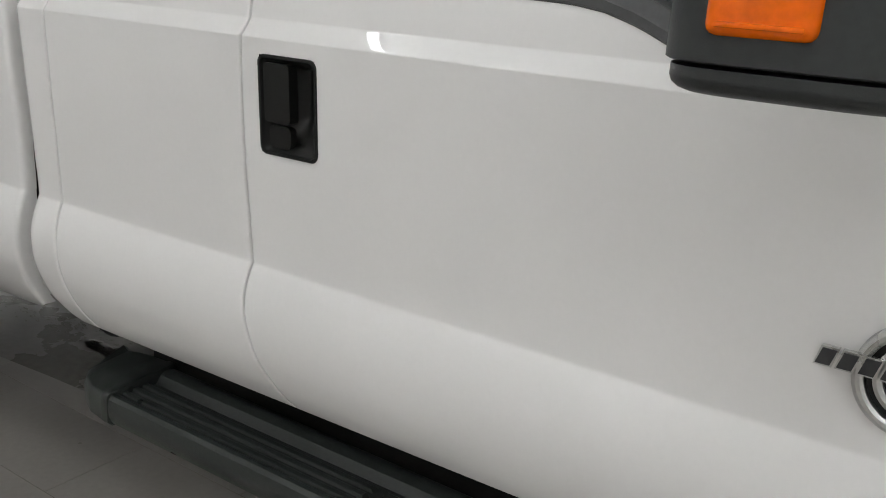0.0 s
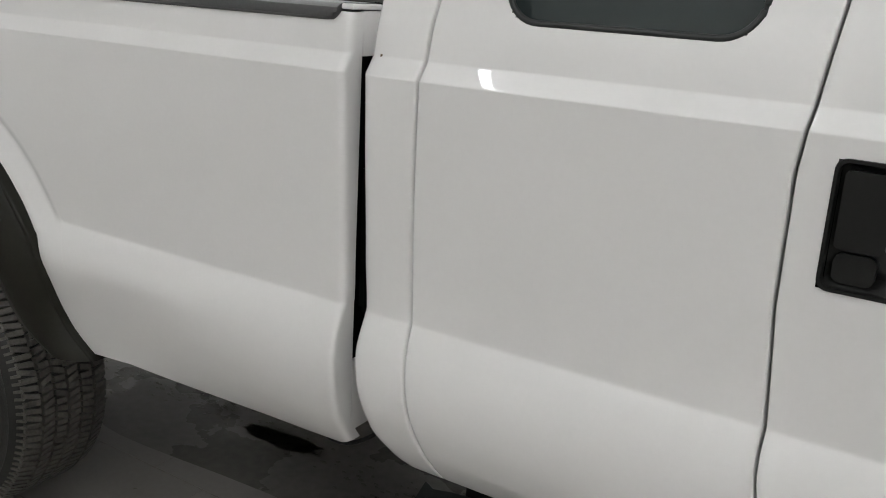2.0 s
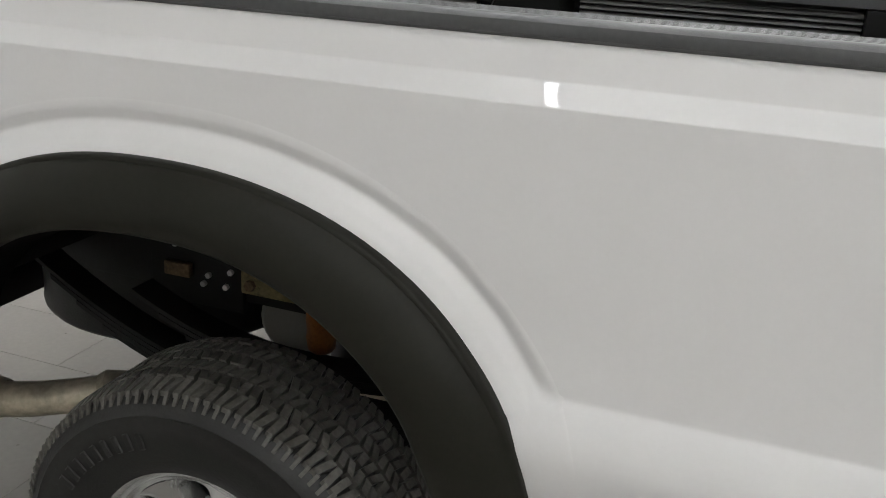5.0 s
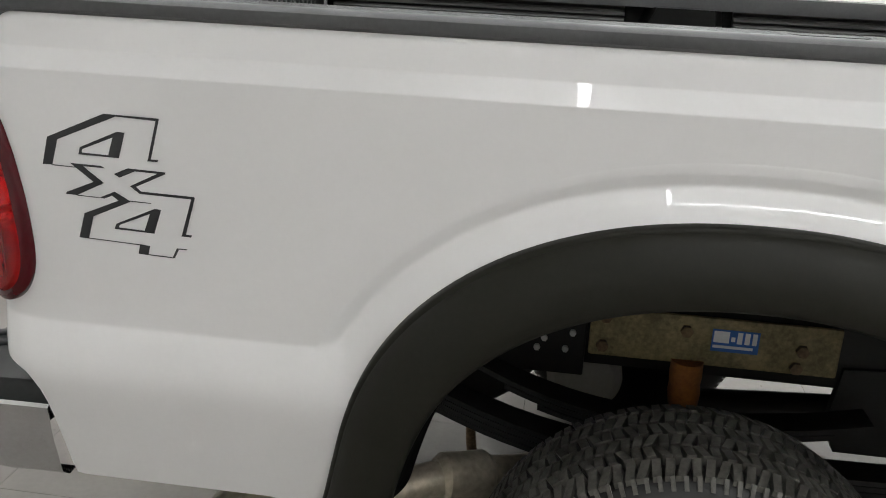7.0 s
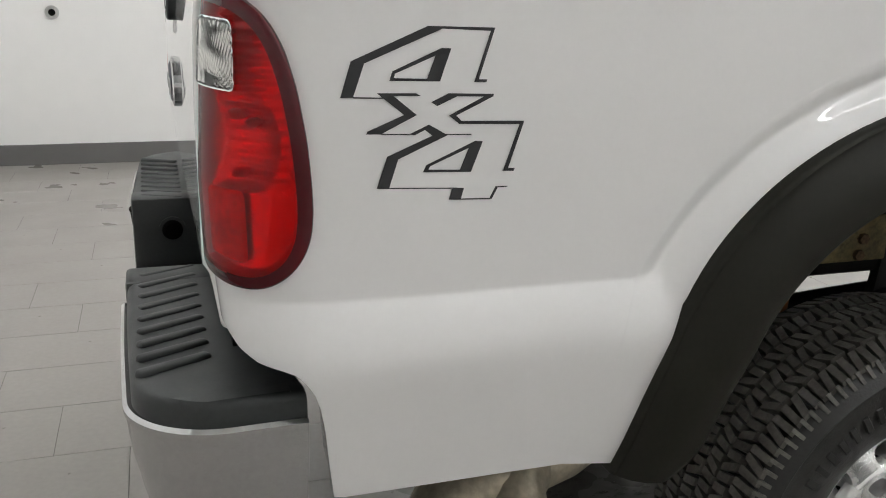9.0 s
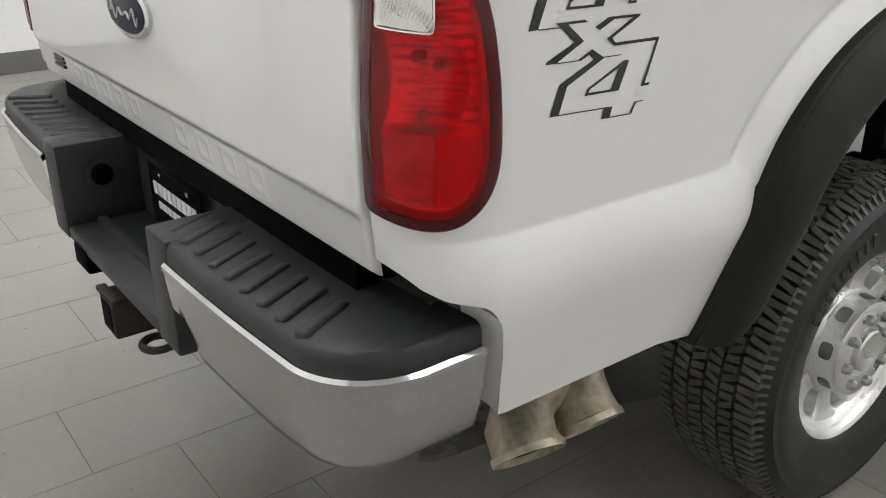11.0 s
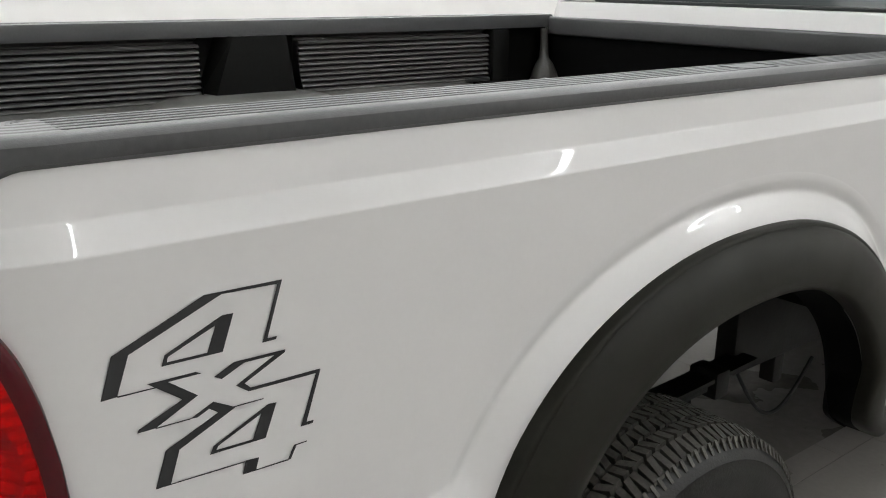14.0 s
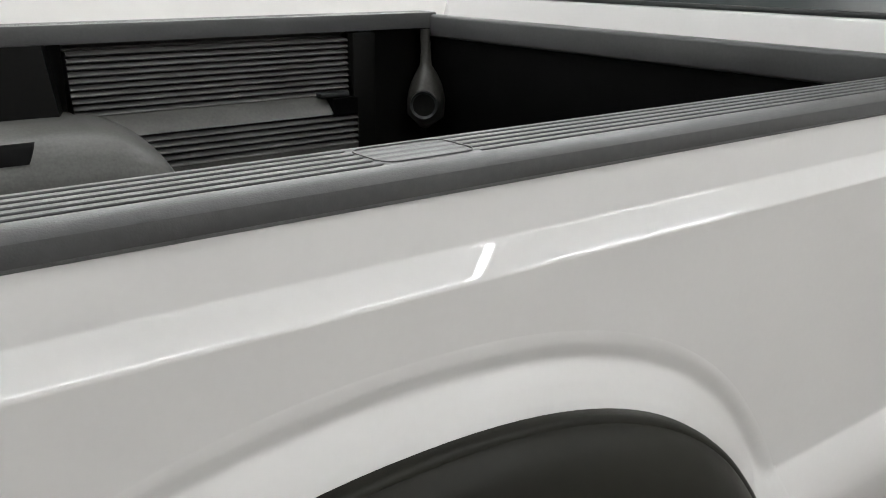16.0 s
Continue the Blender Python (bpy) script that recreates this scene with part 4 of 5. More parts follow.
# ---- decal ----
DIGIT_TOP = (
    ((-1.0419, 1.2299), (-1.0291, 1.2738), (-0.9344, 1.3158), (-0.9157, 1.3127), (-1.0127, 1.2711), (-1.0260, 1.2303)),
    ((-0.9344, 1.3158), (-0.8474, 1.3146), (-0.8503, 1.3105), (-0.9157, 1.3127)),
    ((-0.8526, 1.3125), (-0.8474, 1.3146), (-0.8660, 1.2491), (-0.8712, 1.2478)),
    ((-0.8698, 1.2513), (-0.8540, 1.2511), (-0.8553, 1.2476), (-0.8719, 1.2478)),
    ((-1.0260, 1.2310), (-0.9882, 1.2298), (-0.9882, 1.2284), (-1.0260, 1.2293)),
    ((-0.9812, 1.2501), (-0.9777, 1.2616), (-0.9159, 1.2898), (-0.9236, 1.2803), (-0.9742, 1.2588), (-0.9755, 1.2534)),
    ((-0.9159, 1.2898), (-0.9035, 1.2892), (-0.9164, 1.2489), (-0.9333, 1.2524), (-0.9236, 1.2803)),
    ((-0.9812, 1.2501), (-0.9755, 1.2534), (-0.9333, 1.2524), (-0.9164, 1.2489)),
)
CROSS = (
    ((-0.9966, 1.2353), (-0.9467, 1.2347), (-0.9402, 1.2312), (-0.9910, 1.2319)),
    ((-0.9966, 1.2353), (-0.9790, 1.2344), (-0.9449, 1.2076), (-0.9616, 1.2080)),
    ((-0.9616, 1.2080), (-0.9449, 1.2076), (-0.9909, 1.1843), (-1.0093, 1.1848), (-1.0079, 1.1882)),
    ((-0.9909, 1.1850), (-0.9540, 1.1840), (-0.9540, 1.1826), (-0.9909, 1.1836)),
    ((-0.9548, 1.1833), (-0.9286, 1.1953), (-0.9321, 1.1891), (-0.9467, 1.1824)),
    ((-0.9286, 1.1953), (-0.9037, 1.1812), (-0.9238, 1.1811), (-0.9336, 1.1884)),
    ((-0.9238, 1.1811), (-0.9037, 1.1812), (-0.9676, 1.1518), (-0.9821, 1.1558)),
    ((-0.9821, 1.1558), (-0.9676, 1.1518), (-0.9790, 1.1141), (-0.9950, 1.1148)),
    ((-0.9075, 1.1828), (-0.8712, 1.1818), (-0.8712, 1.1806), (-0.9060, 1.1813)),
    ((-0.9269, 1.2234), (-0.9043, 1.2342), (-0.8923, 1.2305), (-0.9187, 1.2183)),
    ((-0.9043, 1.2342), (-0.8441, 1.2327), (-0.8447, 1.2292), (-0.8923, 1.2302)),
    ((-0.8569, 1.2297), (-0.8448, 1.2295), (-0.8931, 1.2059), (-0.9029, 1.2061)),
    ((-0.9029, 1.2061), (-0.8931, 1.2059), (-0.8854, 1.1986), (-0.8883, 1.1951)),
    ((-0.8862, 1.1990), (-0.8006, 1.1975), (-0.8020, 1.1931), (-0.8883, 1.1951)),
    ((-0.8059, 1.1940), (-0.7998, 1.1967), (-0.8181, 1.1353), (-0.8251, 1.1326)),
    ((-0.8237, 1.1355), (-0.8086, 1.1349), (-0.8100, 1.1312), (-0.8259, 1.1318)),
)
DIGIT_LOW = (
    ((-0.9349, 1.1340), (-0.9306, 1.1432), (-0.8656, 1.1730), (-0.8745, 1.1638), (-0.9253, 1.1416), (-0.9275, 1.1373)),
    ((-0.8656, 1.1730), (-0.8556, 1.1719), (-0.8696, 1.1321), (-0.8851, 1.1356), (-0.8745, 1.1638)),
    ((-0.9349, 1.1340), (-0.9275, 1.1373), (-0.8851, 1.1356), (-0.8696, 1.1321)),
    ((-0.9790, 1.1155), (-0.8951, 1.1121), (-0.8951, 1.1106), (-0.9790, 1.1141)),
    ((-0.8944, 1.1124), (-0.8782, 1.1109), (-0.8823, 1.0954), (-0.8985, 1.0962)),
    ((-0.8824, 1.0969), (-0.8433, 1.0958), (-0.8416, 1.0938), (-0.8823, 1.0954)),
    ((-0.8432, 1.0935), (-0.8345, 1.1112), (-0.8178, 1.1112), (-0.8177, 1.1097), (-0.8312, 1.1095), (-0.8385, 1.0948)),
)


def decal_mesh(strokes):
    b = bmesh.new()
    for poly in strokes:
        f = b.faces.new([b.verts.new((x, 0, z)) for x, z in poly])
        bmesh.ops.triangulate(b, faces=[f])
    for v in b.verts:
        v.co.y = bed_flank(v.co.z) - bulge(v.co.x, v.co.z) - 0.0012
    return b


for nm, st in (("digit_four", DIGIT_TOP), ("letter_x", CROSS), ("digit_four", DIGIT_LOW)):
    part(nm, decal_mesh(st), DECAL, bed, "dark grey outlined 4x4 decal stroke set", smooth=False)

# ---- door handle ----
def ring_mesh(outer, inner, y_out, y_top, y_in):
    rows = [[(x, y_out, z) for x, z in outer], [(x, y_top, z) for x, z in [(o[0] * 0.8 + i[0] * 0.2, o[1] * 0.8 + i[1] * 0.2) for o, i in zip(outer, inner)]],
            [(x, y_top, z) for x, z in [(o[0] * 0.3 + i[0] * 0.7, o[1] * 0.3 + i[1] * 0.7) for o, i in zip(outer, inner)]], [(x, y_in, z) for x, z in inner]]
    return grid(rows, closed_v=True)


OUT, INN = rounded_rect(2.232, 2.367, 1.176, 1.351, 0.016), rounded_rect(2.241, 2.358, 1.185, 1.342, 0.011)
def on_panel(bm):
    for v in bm.verts:
        v.co.y += flank(v.co.z) - 0.006
    return bm


part("handle_bezel", on_panel(ring_mesh(OUT, INN, 0.012, 0.0035, 0.009)), HANDLE, front_door, "black plastic handle bezel", angle=50)
rows = []
for i in range(21):
    x = 2.242 + 0.116 * i / 20
    col = []
    for k in range(21):
        z = 1.184 + 0.159 * k / 20
        deep = 0.030 * math.exp(-((x - 2.318) / 0.024) ** 2) * sstep(1.20, 1.25, z) + 0.010
        deep += 0.012 * math.exp(-((z - 1.200) / 0.012) ** 2) * (1 - sstep(2.30, 2.33, x))
        col.append((x, 0.008 + deep * min(1, min(i, 20 - i, k, 20 - k) / 2.0), z))
    rows.append(col)
part("handle_cup", on_panel(grid(rows)), HANDLE, front_door, "deep black hand recess", angle=60)
part("handle_paddle", on_panel(prism(rounded_rect(2.247, 2.306, 1.236, 1.336, 0.007), "y", 0.003, 0.024)), HANDLE, front_door, "black pull paddle", angle=40)
part("handle_ledge", on_panel(prism(rounded_rect(2.249, 2.300, 1.190, 1.230, 0.012), "y", 0.011, 0.026)), HANDLE, front_door, angle=40)

# ---- badge ----
badge = part("engine_badge", revolve([(0.056, 0.006), (0.057, -0.006), (0.061, -0.009), (0.066, -0.009), (0.071, -0.005), (0.072, 0.006)], 0, 0, 0, 64), STEEL, front_door, "chrome engine badge ring with a row of dark letter blocks")
badge.matrix_basis = pose(3.300, 0.012, 1.078)
part("inner_ring", revolve([(0.036, 0.006), (0.037, -0.004), (0.043, -0.006), (0.048, -0.004), (0.049, 0.006)], 0, 0, 0, 48), STEEL, badge)
part("badge_back", revolve([(0.0, 0.002), (0.056, 0.002)], 0, 0, 0, 48), HANDLE, badge)
for i in range(9):
    x0 = -0.112 + i * 0.0245
    for nm, g, y0, m in (("badge_rim", 0.0022, -0.011, STEEL), ("badge_block", 0.0, -0.0125, DECAL)):
        part(nm, prism([(x0 - g, -0.002 - g), (x0 + 0.017 + g, -0.002 - g), (x0 + 0.023 + g, 0.019 + g), (x0 + 0.006 - g, 0.019 + g)], "y", y0, -0.002), m, badge)

# ---- mirror ----
def mirror_mesh(z0, z1, low, high, grow=0.0):
    """A slice of the mirror's shell between two heights, rounded off below and above."""
    rows = []
    zs = [z0 + low * q for q in (0, 0.1, 0.3, 0.6, 1.0)] + [z0 + low + (z1 - high - z0 - low) * i / 4 for i in range(1, 5)] + [z1 - high * q for q in (0.6, 0.3, 0.1, 0)]
    for z in zs:
        k = 1.0
        if low and z - z0 < low:
            k = math.sqrt(max(0, 1 - (1 - (z - z0) / low) ** 2))
        if high and z1 - z < high:
            k = min(k, math.sqrt(max(0, 1 - (1 - (z1 - z) / high) ** 2)))
        row = []
        for j in range(49):
            a = 2 * math.pi * j / 48
            c, s = math.cos(a), math.sin(a)
            e = 0.45
            rx, ry = 0.105 + grow - 0.016 * (1 - k), 0.17 + grow - 0.03 * (1 - k)
            row.append((3.207 + rx * math.copysign(abs(c) ** e, c), -0.30 + ry * math.copysign(abs(s) ** e, s), z))
        rows.append(row)
    b = grid(rows)
    for q in (rows[0], rows[-1]):
        b.faces.new([b.verts.new(p) for p in q[:-1]])
    return b


mir = part("tow_mirror", mirror_mesh(1.4445, 1.80, 0.003, 0.05), PLASTIC, truck, "large black towing mirror with an amber marker lens", angle=40)
part("lower_shell", mirror_mesh(1.422, 1.4438, 0.012, 0.001, -0.004), PLASTIC, mir, "black lower mirror shell", angle=40)
part("marker_lens", box(3.150, 3.226, -0.4765, -0.455, 1.466, 1.57, 0.008, 3), AMBER, mir, "amber marker lens")
part("lens_lip", box(3.158, 3.218, -0.479, -0.470, 1.472, 1.476, 0.0015), AMBER, mir)
part("mirror_arm", box(3.17, 3.25, -0.15, 0.05, 1.50, 1.56, 0.015), PLASTIC, mir)
def sill_mesh():
    rows = []
    for i in range(33):
        x = 2.30 + 0.675 * i / 32
        z = interp([(2.30, 1.474), (2.75, 1.472), (2.80, 1.470), (2.85, 1.463), (2.90, 1.448), (2.96, 1.422), (3.04, 1.378)], x)
        f = flank(z) - 0.0335
        rows.append([(x, f + 0.034, z - 0.003), (x, f + 0.028, z + 0.001), (x, f + 0.029, z + 0.014), (x, f + 0.034, z + 0.016), (x, f + 0.036, z + 0.019), (x, f + 0.042, z + 0.038), (x, f + 0.068, z + 0.042)])
    return grid(rows)


part("window_sill_trim", sill_mesh(), CAPMAT, front_door, "dark grey window sill trim")
pts = [(1.7465, 0.052, 1.57), (1.7465, 0.046, 1.53)]
for k in range(11):
    a = radians(180 + 90 * k / 10)
    z = 1.530 + 0.0545 * math.sin(a)
    pts.append((1.801 + 0.0545 * math.cos(a), flank(z) + 0.002, z))
for k in range(11):
    a = radians(270 + 90 * k / 10)
    z = 1.530 + 0.0545 * math.sin(a)
    pts.append((2.062 + 0.0545 * math.cos(a), flank(z) + 0.002, z))
pts.append((2.1165, 0.052, 1.57))
part("window_trim", tube(pts, 0.0050, 12), PLASTIC, rear_door, "black rubber window seal")

# ---- running board ----
def board_mesh():
    sec = [(0.060, 0.455), (0.042, 0.460), (0.032, 0.480), (0.030, 0.505), (0.033, 0.524), (0.040, 0.532), (0.050, 0.533), (0.058, 0.530), (0.064, 0.5215)]
    for i in range(3):
        y = 0.070 + 0.028 * i
        sec += [(y, 0.5205), (y + 0.0015, 0.5262), (y + 0.0035, 0.5272), (y + 0.0135, 0.5272), (y + 0.0155, 0.5262), (y + 0.0170, 0.5205)]
    sec += [(0.152, 0.5215), (0.156, 0.5160), (0.164, 0.5160), (0.170, 0.5240), (0.178, 0.5350), (0.190, 0.5410), (0.206, 0.5420), (0.220, 0.5370), (0.228, 0.5250), (0.232, 0.500), (0.230, 0.460), (0.215, 0.455)]
    rows = []
    for x in (1.72, 2.425, 2.432, 2.450, 2.457, 3.75):
        rows.append([(x, y, 0.519 if (0.066 < y < 0.15 and z > 0.52 and x in (2.432, 2.450)) else z) for y, z in sec])
    return grid(rows, closed_v=True)


def board_cap_mesh():
    """Moulded end of the board that tapers off behind the last tread."""
    rows = []
    for x, y0, y1, zo, zi, zb in ((1.735, 0.032, 0.232, 0.531, 0.545, 0.455), (1.733, 0.029, 0.234, 0.537, 0.551, 0.454), (1.712, 0.029, 0.234, 0.537, 0.551, 0.454), (1.708, 0.031, 0.233, 0.534, 0.548, 0.454), (1.66, 0.036, 0.232, 0.533, 0.547, 0.456), (1.61, 0.056, 0.230, 0.530, 0.543, 0.462), (1.565, 0.096, 0.226, 0.524, 0.536, 0.470), (1.545, 0.14, 0.228, 0.512, 0.546, 0.482)):
        r = 0.012
        rows.append([(x, y0, zb + r), (x, y0, zo - r), (x, y0 + 0.3 * r, zo - 0.3 * r), (x, y0 + r, zo), (x, y1 - r, zi), (x, y1, zi - r), (x, y1, zb + r), (x, y1 - r, zb), (x, y0 + r, zb)])
    b = grid(rows, closed_v=True)
    for q in (rows[0], rows[-1]):
        b.faces.new([b.verts.new(v) for v in q])
    return b


for s in (0, 1):
    mk = (lambda b: mirror_y(b)) if s else (lambda b: b)
    bd = part("running_board", mk(board_mesh()), BOARD, truck, "black ribbed plastic running board", angle=25)
    part("board_end_cap", mk(board_cap_mesh()), BOARD, bd, angle=45)
    part("board_bracket", mk(box(1.9, 1.96, 0.27, 0.5, 0.46, 0.62)), UNDER, bd)
    part("rocker", mk(box(1.62, 3.40, 0.245, 0.32, 0.50, 0.72, 0.01)), UNDER, truck)

# ---- rear bumper ----
def bumper_plan(u, grow=0.0):
    """Plan of one bumper wing, u 0 at the middle notch, 1 at the side end."""
    if u < 0.62:
        return -1.325 - grow + 0.012 * (u / 0.62) ** 2, 0.695 - (0.695 - 0.17) * u / 0.62
    if u < 0.85:
        a = (u - 0.62) / 0.23 * math.pi / 2
        return -1.313 + 0.13 - (0.13 + grow) * math.cos(a), 0.17 - (0.13 + grow) * math.sin(a)
    t = (u - 0.85) / 0.15
    return -1.183 + 0.098 * t, 0.04 - grow


US = [i / 60 for i in range(61)]


def bumper_shell():
    US = [0.106 + 0.894 * i / 60 for i in range(61)]
    sec = [(0.786, -0.002), (0.790, 0.006), (0.785, 0.012), (0.778, 0.012), (0.772, 0.009), (0.74, 0.006), (0.70, 0.001), (0.675, -0.004), (0.645, -0.009), (0.618, -0.016), (0.602, -0.036), (0.604, -0.06)]
    rows = []
    for u in US:
        row = []
        for z, g in sec:
            x, y = bumper_plan(u, g)
            low = 0.05 * sstep(0.19, 0.106, u) * (z < 0.7)
            lift = 0.026 * sstep(0.45, 0.9, u) * min(1, max(0, (0.74 - z) / 0.09))
            row.append((x, y, z + low + lift + 0.012 * sstep(0.3, 1, u)))
        rows.append(row)
    return grid(rows)


def bumper_pad():
    """Black step pad with a deep front edge."""
    rows = []
    for u in US:
        x, y = bumper_plan(u, 0.0)
        ix, iy = -1.10, max(y, 0.13 if u > 0.8 else y)
        d = Vector((ix - x, (iy - y), 0))
        n = d.normalized() if d.length else Vector((1, 0, 0))
        row = [(x, y, 0.786), (x, y, 0.81), (x + n.x * 0.004, y + n.y * 0.004, 0.82), (x + n.x * 0.012, y + n.y * 0.012, 0.825)]
        row += [(x + d.x * t, y + d.y * t, 0.825 + 0.004 * t) for t in (0.3, 0.6, 0.95)]
        row.append((x + d.x, y + d.y, 0.80))
        rows.append([(a, c, e + 0.012 * sstep(0.3, 1, u)) for a, c, e in row])
    b = grid(rows)
    return b


bumper = part("rear_bumper", bumper_shell(), CHROME, truck, "chrome step bumper with black ribbed pads", angle=50)
part("rear_bumper_wing", mirror_y(bumper_shell()), CHROME, bumper, angle=50)
for s in (0, 1):
    mk = (lambda b: mirror_y(b)) if s else (lambda b: b)
    pad = part("step_pad", mk(bumper_pad()), PLASTIC, bumper, "black grained step pad", angle=40)
    for i in range(9):
        y = 0.668 - i * 0.060
        rb = box(-1.309, -1.194, y - 0.0105, y + 0.0105, 0.812, 0.8300, 0.0065, 3)
        bmesh.ops.rotate(rb, cent=(-1.2535, y, 0.83), matrix=Matrix.Rotation(radians(27), 3, "Z"), verts=rb.verts)
        for v in rb.verts:
            v.co.x = max(v.co.x, -1.317)
            v.co.y = min(v.co.y, 0.69)
            v.co.z += 0.012 * sstep(0.5, 0.0, v.co.y)
        part("pad_rib", mk(rb), PLASTIC, pad)
    part("pad_end", mk(box(-1.3275, -1.12, 0.602, 0.702, 0.60, 0.828, 0.008)), PLASTIC, bumper)
    part("inner_closer", mk(box(-1.18, -1.12, 0.22, 0.60, 0.70, 0.80)), UNDER, bumper)
part("lower_step", box(-1.325, -1.13, 0.7025, 1.2975, 0.60, 0.635, 0.008), PLASTIC, bumper, "black plastic lower step")
part("step_back", box(-1.14, -1.115, 0.7025, 1.2975, 0.60, 0.82, 0.004), PLASTIC, bumper)
part("step_lip", box(-1.26, -1.235, 0.71, 1.29, 0.633, 0.645, 0.003), PLASTIC, bumper)
part("socket_rim", tube([(-1.23, 1.305, 0.745), (-1.23, 1.294, 0.745)], 0.034, 24), PLASTIC, bumper)
part("trailer_socket", tube([(-1.23, 1.305, 0.745), (-1.23, 1.290, 0.745), (-1.23, 1.284, 0.745)], [0.026, 0.026, 0.018], 20), SEAM, bumper, "round trailer plug socket")
# dealer plate, lettering as plain bars
plate = part("dealer_plate", box(-1.165, -1.160, 0.85, 1.15, 0.66, 0.80, 0.002), SEAM, bumper, "black dealer plate with white bars")
for k, (w, z, h) in enumerate(((0.24, 0.735, 0.03), (0.20, 0.703, 0.018))):
    y = 1.0 + w / 2
    while y > 1.0 - w / 2 + 0.01:
        part("plate_bar", box(-1.1675, -1.165, y - 0.022, y, z, z + h, 0.001, 1), WHITE_PRINT, plate)
        y -= 0.028
for y in (0.92, 1.08):
    part("plate_screw", box(-1.167, -1.164, y - 0.007, y + 0.007, 0.78, 0.79, 0.002), STEEL, plate)
hitch = part("hitch_receiver", box(-1.335, -1.05, 0.985, 1.075, 0.468, 0.560, 0.006), SOOT, truck, "dark rusty square hitch receiver")
# black block for the shade inside the receiver's mouth
part("mouth_shade", box(-1.337, -1.30, 1.000, 1.060, 0.484, 0.544), SEAM, hitch)
part("receiver_collar", box(-1.338, -1.315, 0.975, 1.085, 0.552, 0.566, 0.004), SOOT, hitch)
b = tube([(-1.27 + 0.034 * math.cos(t * math.pi / 8), 0.91 + 0.034 * math.sin(t * math.pi / 8), 0.475) for t in range(17)], 0.009, 8, caps=False)
part("chain_loop", b, SOOT, hitch)
part("plug_box", box(-1.33, -1.25, 1.16, 1.26, 0.555, 0.615, 0.01), SEAM, hitch, "black trailer connector")
part("hitch_beam", box(-1.16, -1.06, 0.66, 1.34, 0.50, 0.60, 0.01), UNDER, truck)

# ---- wheels ----
def tyre_mesh():
    R = 0.396
    prof = [(0.223, 0.047), (0.233, 0.038), (0.256, 0.030), (0.30, 0.016), (0.335, 0.012), (0.352, 0.016), (0.356, 0.014), (0.362, 0.018), (0.378, 0.028), (0.388, 0.040), (R - 0.006, 0.052), (R - 0.010, 0.075), (R - 0.008, 0.16), (R - 0.010, 0.245), (R - 0.006, 0.268), (0.385, 0.285), (0.362, 0.302), (0.32, 0.31), (0.28, 0.30), (0.236, 0.285), (0.223, 0.272)]
    return revolve(prof, 0, 0, 0, 96)


def tread_mesh():
    """Blocks in five rows with zigzag grooves."""
    b = bmesh.new()
    n = 118
    rows = ((0.036, 0.078, 0.0, 0.76), (0.084, 0.117, 0.35, 0.80), (0.122, 0.156, 0.1, 0.80), (0.161, 0.195, 0.6, 0.80), (0.200, 0.236, 0.3, 0.80), (0.242, 0.284, 0.25, 0.76))
    for r, (y0, y1, ph, fill) in enumerate(rows):
        for i in range(n):
            a0 = (i + ph) / n * 2 * math.pi
            da = fill / n * 2 * math.pi
            skew = (0.009 if r % 2 else -0.009) + 0.008 * math.sin(i * 2.1 + r)
            vs = []
            for rad in (0.386, 0.4045):
                k = 0.0 if rad < 0.39 else 0.0012
                for y, sk in ((y0 + k, -skew), (y1 - k, skew)):
                    rr = rad
                    if r in (0, 5):
                        out = y < 0.05 or y > 0.27
                        rr = rad - (0.010 if out else 0)
                    for a in (a0 + sk + k * 2, a0 + sk + da - k * 2):
                        vs.append(b.verts.new((rr * math.cos(a), y, rr * math.sin(a))))
            lo, hi = vs[:4], vs[4:]
            b.faces.new((hi[0], hi[1], hi[3], hi[2]))
            for p, q in ((0, 1), (1, 3), (3, 2), (2, 0)):
                b.faces.new((lo[p], lo[q], hi[q], hi[p]))
    # lugs on the shoulder of the side wall
    for i in range(n):
        a = (i + 0.1) / n * 2 * math.pi
        da = 0.36 / n * 2 * math.pi
        vs = [b.verts.new((rr * math.cos(t), y, rr * math.sin(t))) for rr, y in ((0.376, 0.0225), (0.396, 0.0365)) for t in (a, a + da)]
        vs2 = [b.verts.new((rr * math.cos(t), y, rr * math.sin(t))) for rr, y in ((0.376, 0.030), (0.390, 0.044)) for t in (a, a + da)]
        b.faces.new((vs[0], vs[1], vs[3], vs[2]))
        for p, q in ((0, 1), (1, 3), (3, 2), (2, 0)):
            b.faces.new((vs[p], vs[q], vs2[q], vs2[p]))
    return b


def rim_mesh():
    """Alloy wheel face: rolled lip, outer band and inner collar."""
    b = revolve([(0.193, 0.24), (0.199, 0.16), (0.208, 0.10), (0.209, 0.066), (0.214, 0.052), (0.226, 0.043), (0.2315, 0.040), (0.2345, 0.046), (0.2315, 0.058)], 0, 0, 0, 128)
    revolve([(0.211, 0.060), (0.204, 0.066), (0.196, 0.073), (0.192, 0.080), (0.191, 0.095)], 0, 0, 0, 128, bm=b)
    revolve([(0.136, 0.105), (0.133, 0.090), (0.128, 0.084), (0.121, 0.081), (0.112, 0.080)], 0, 0, 0, 96, bm=b)
    return b


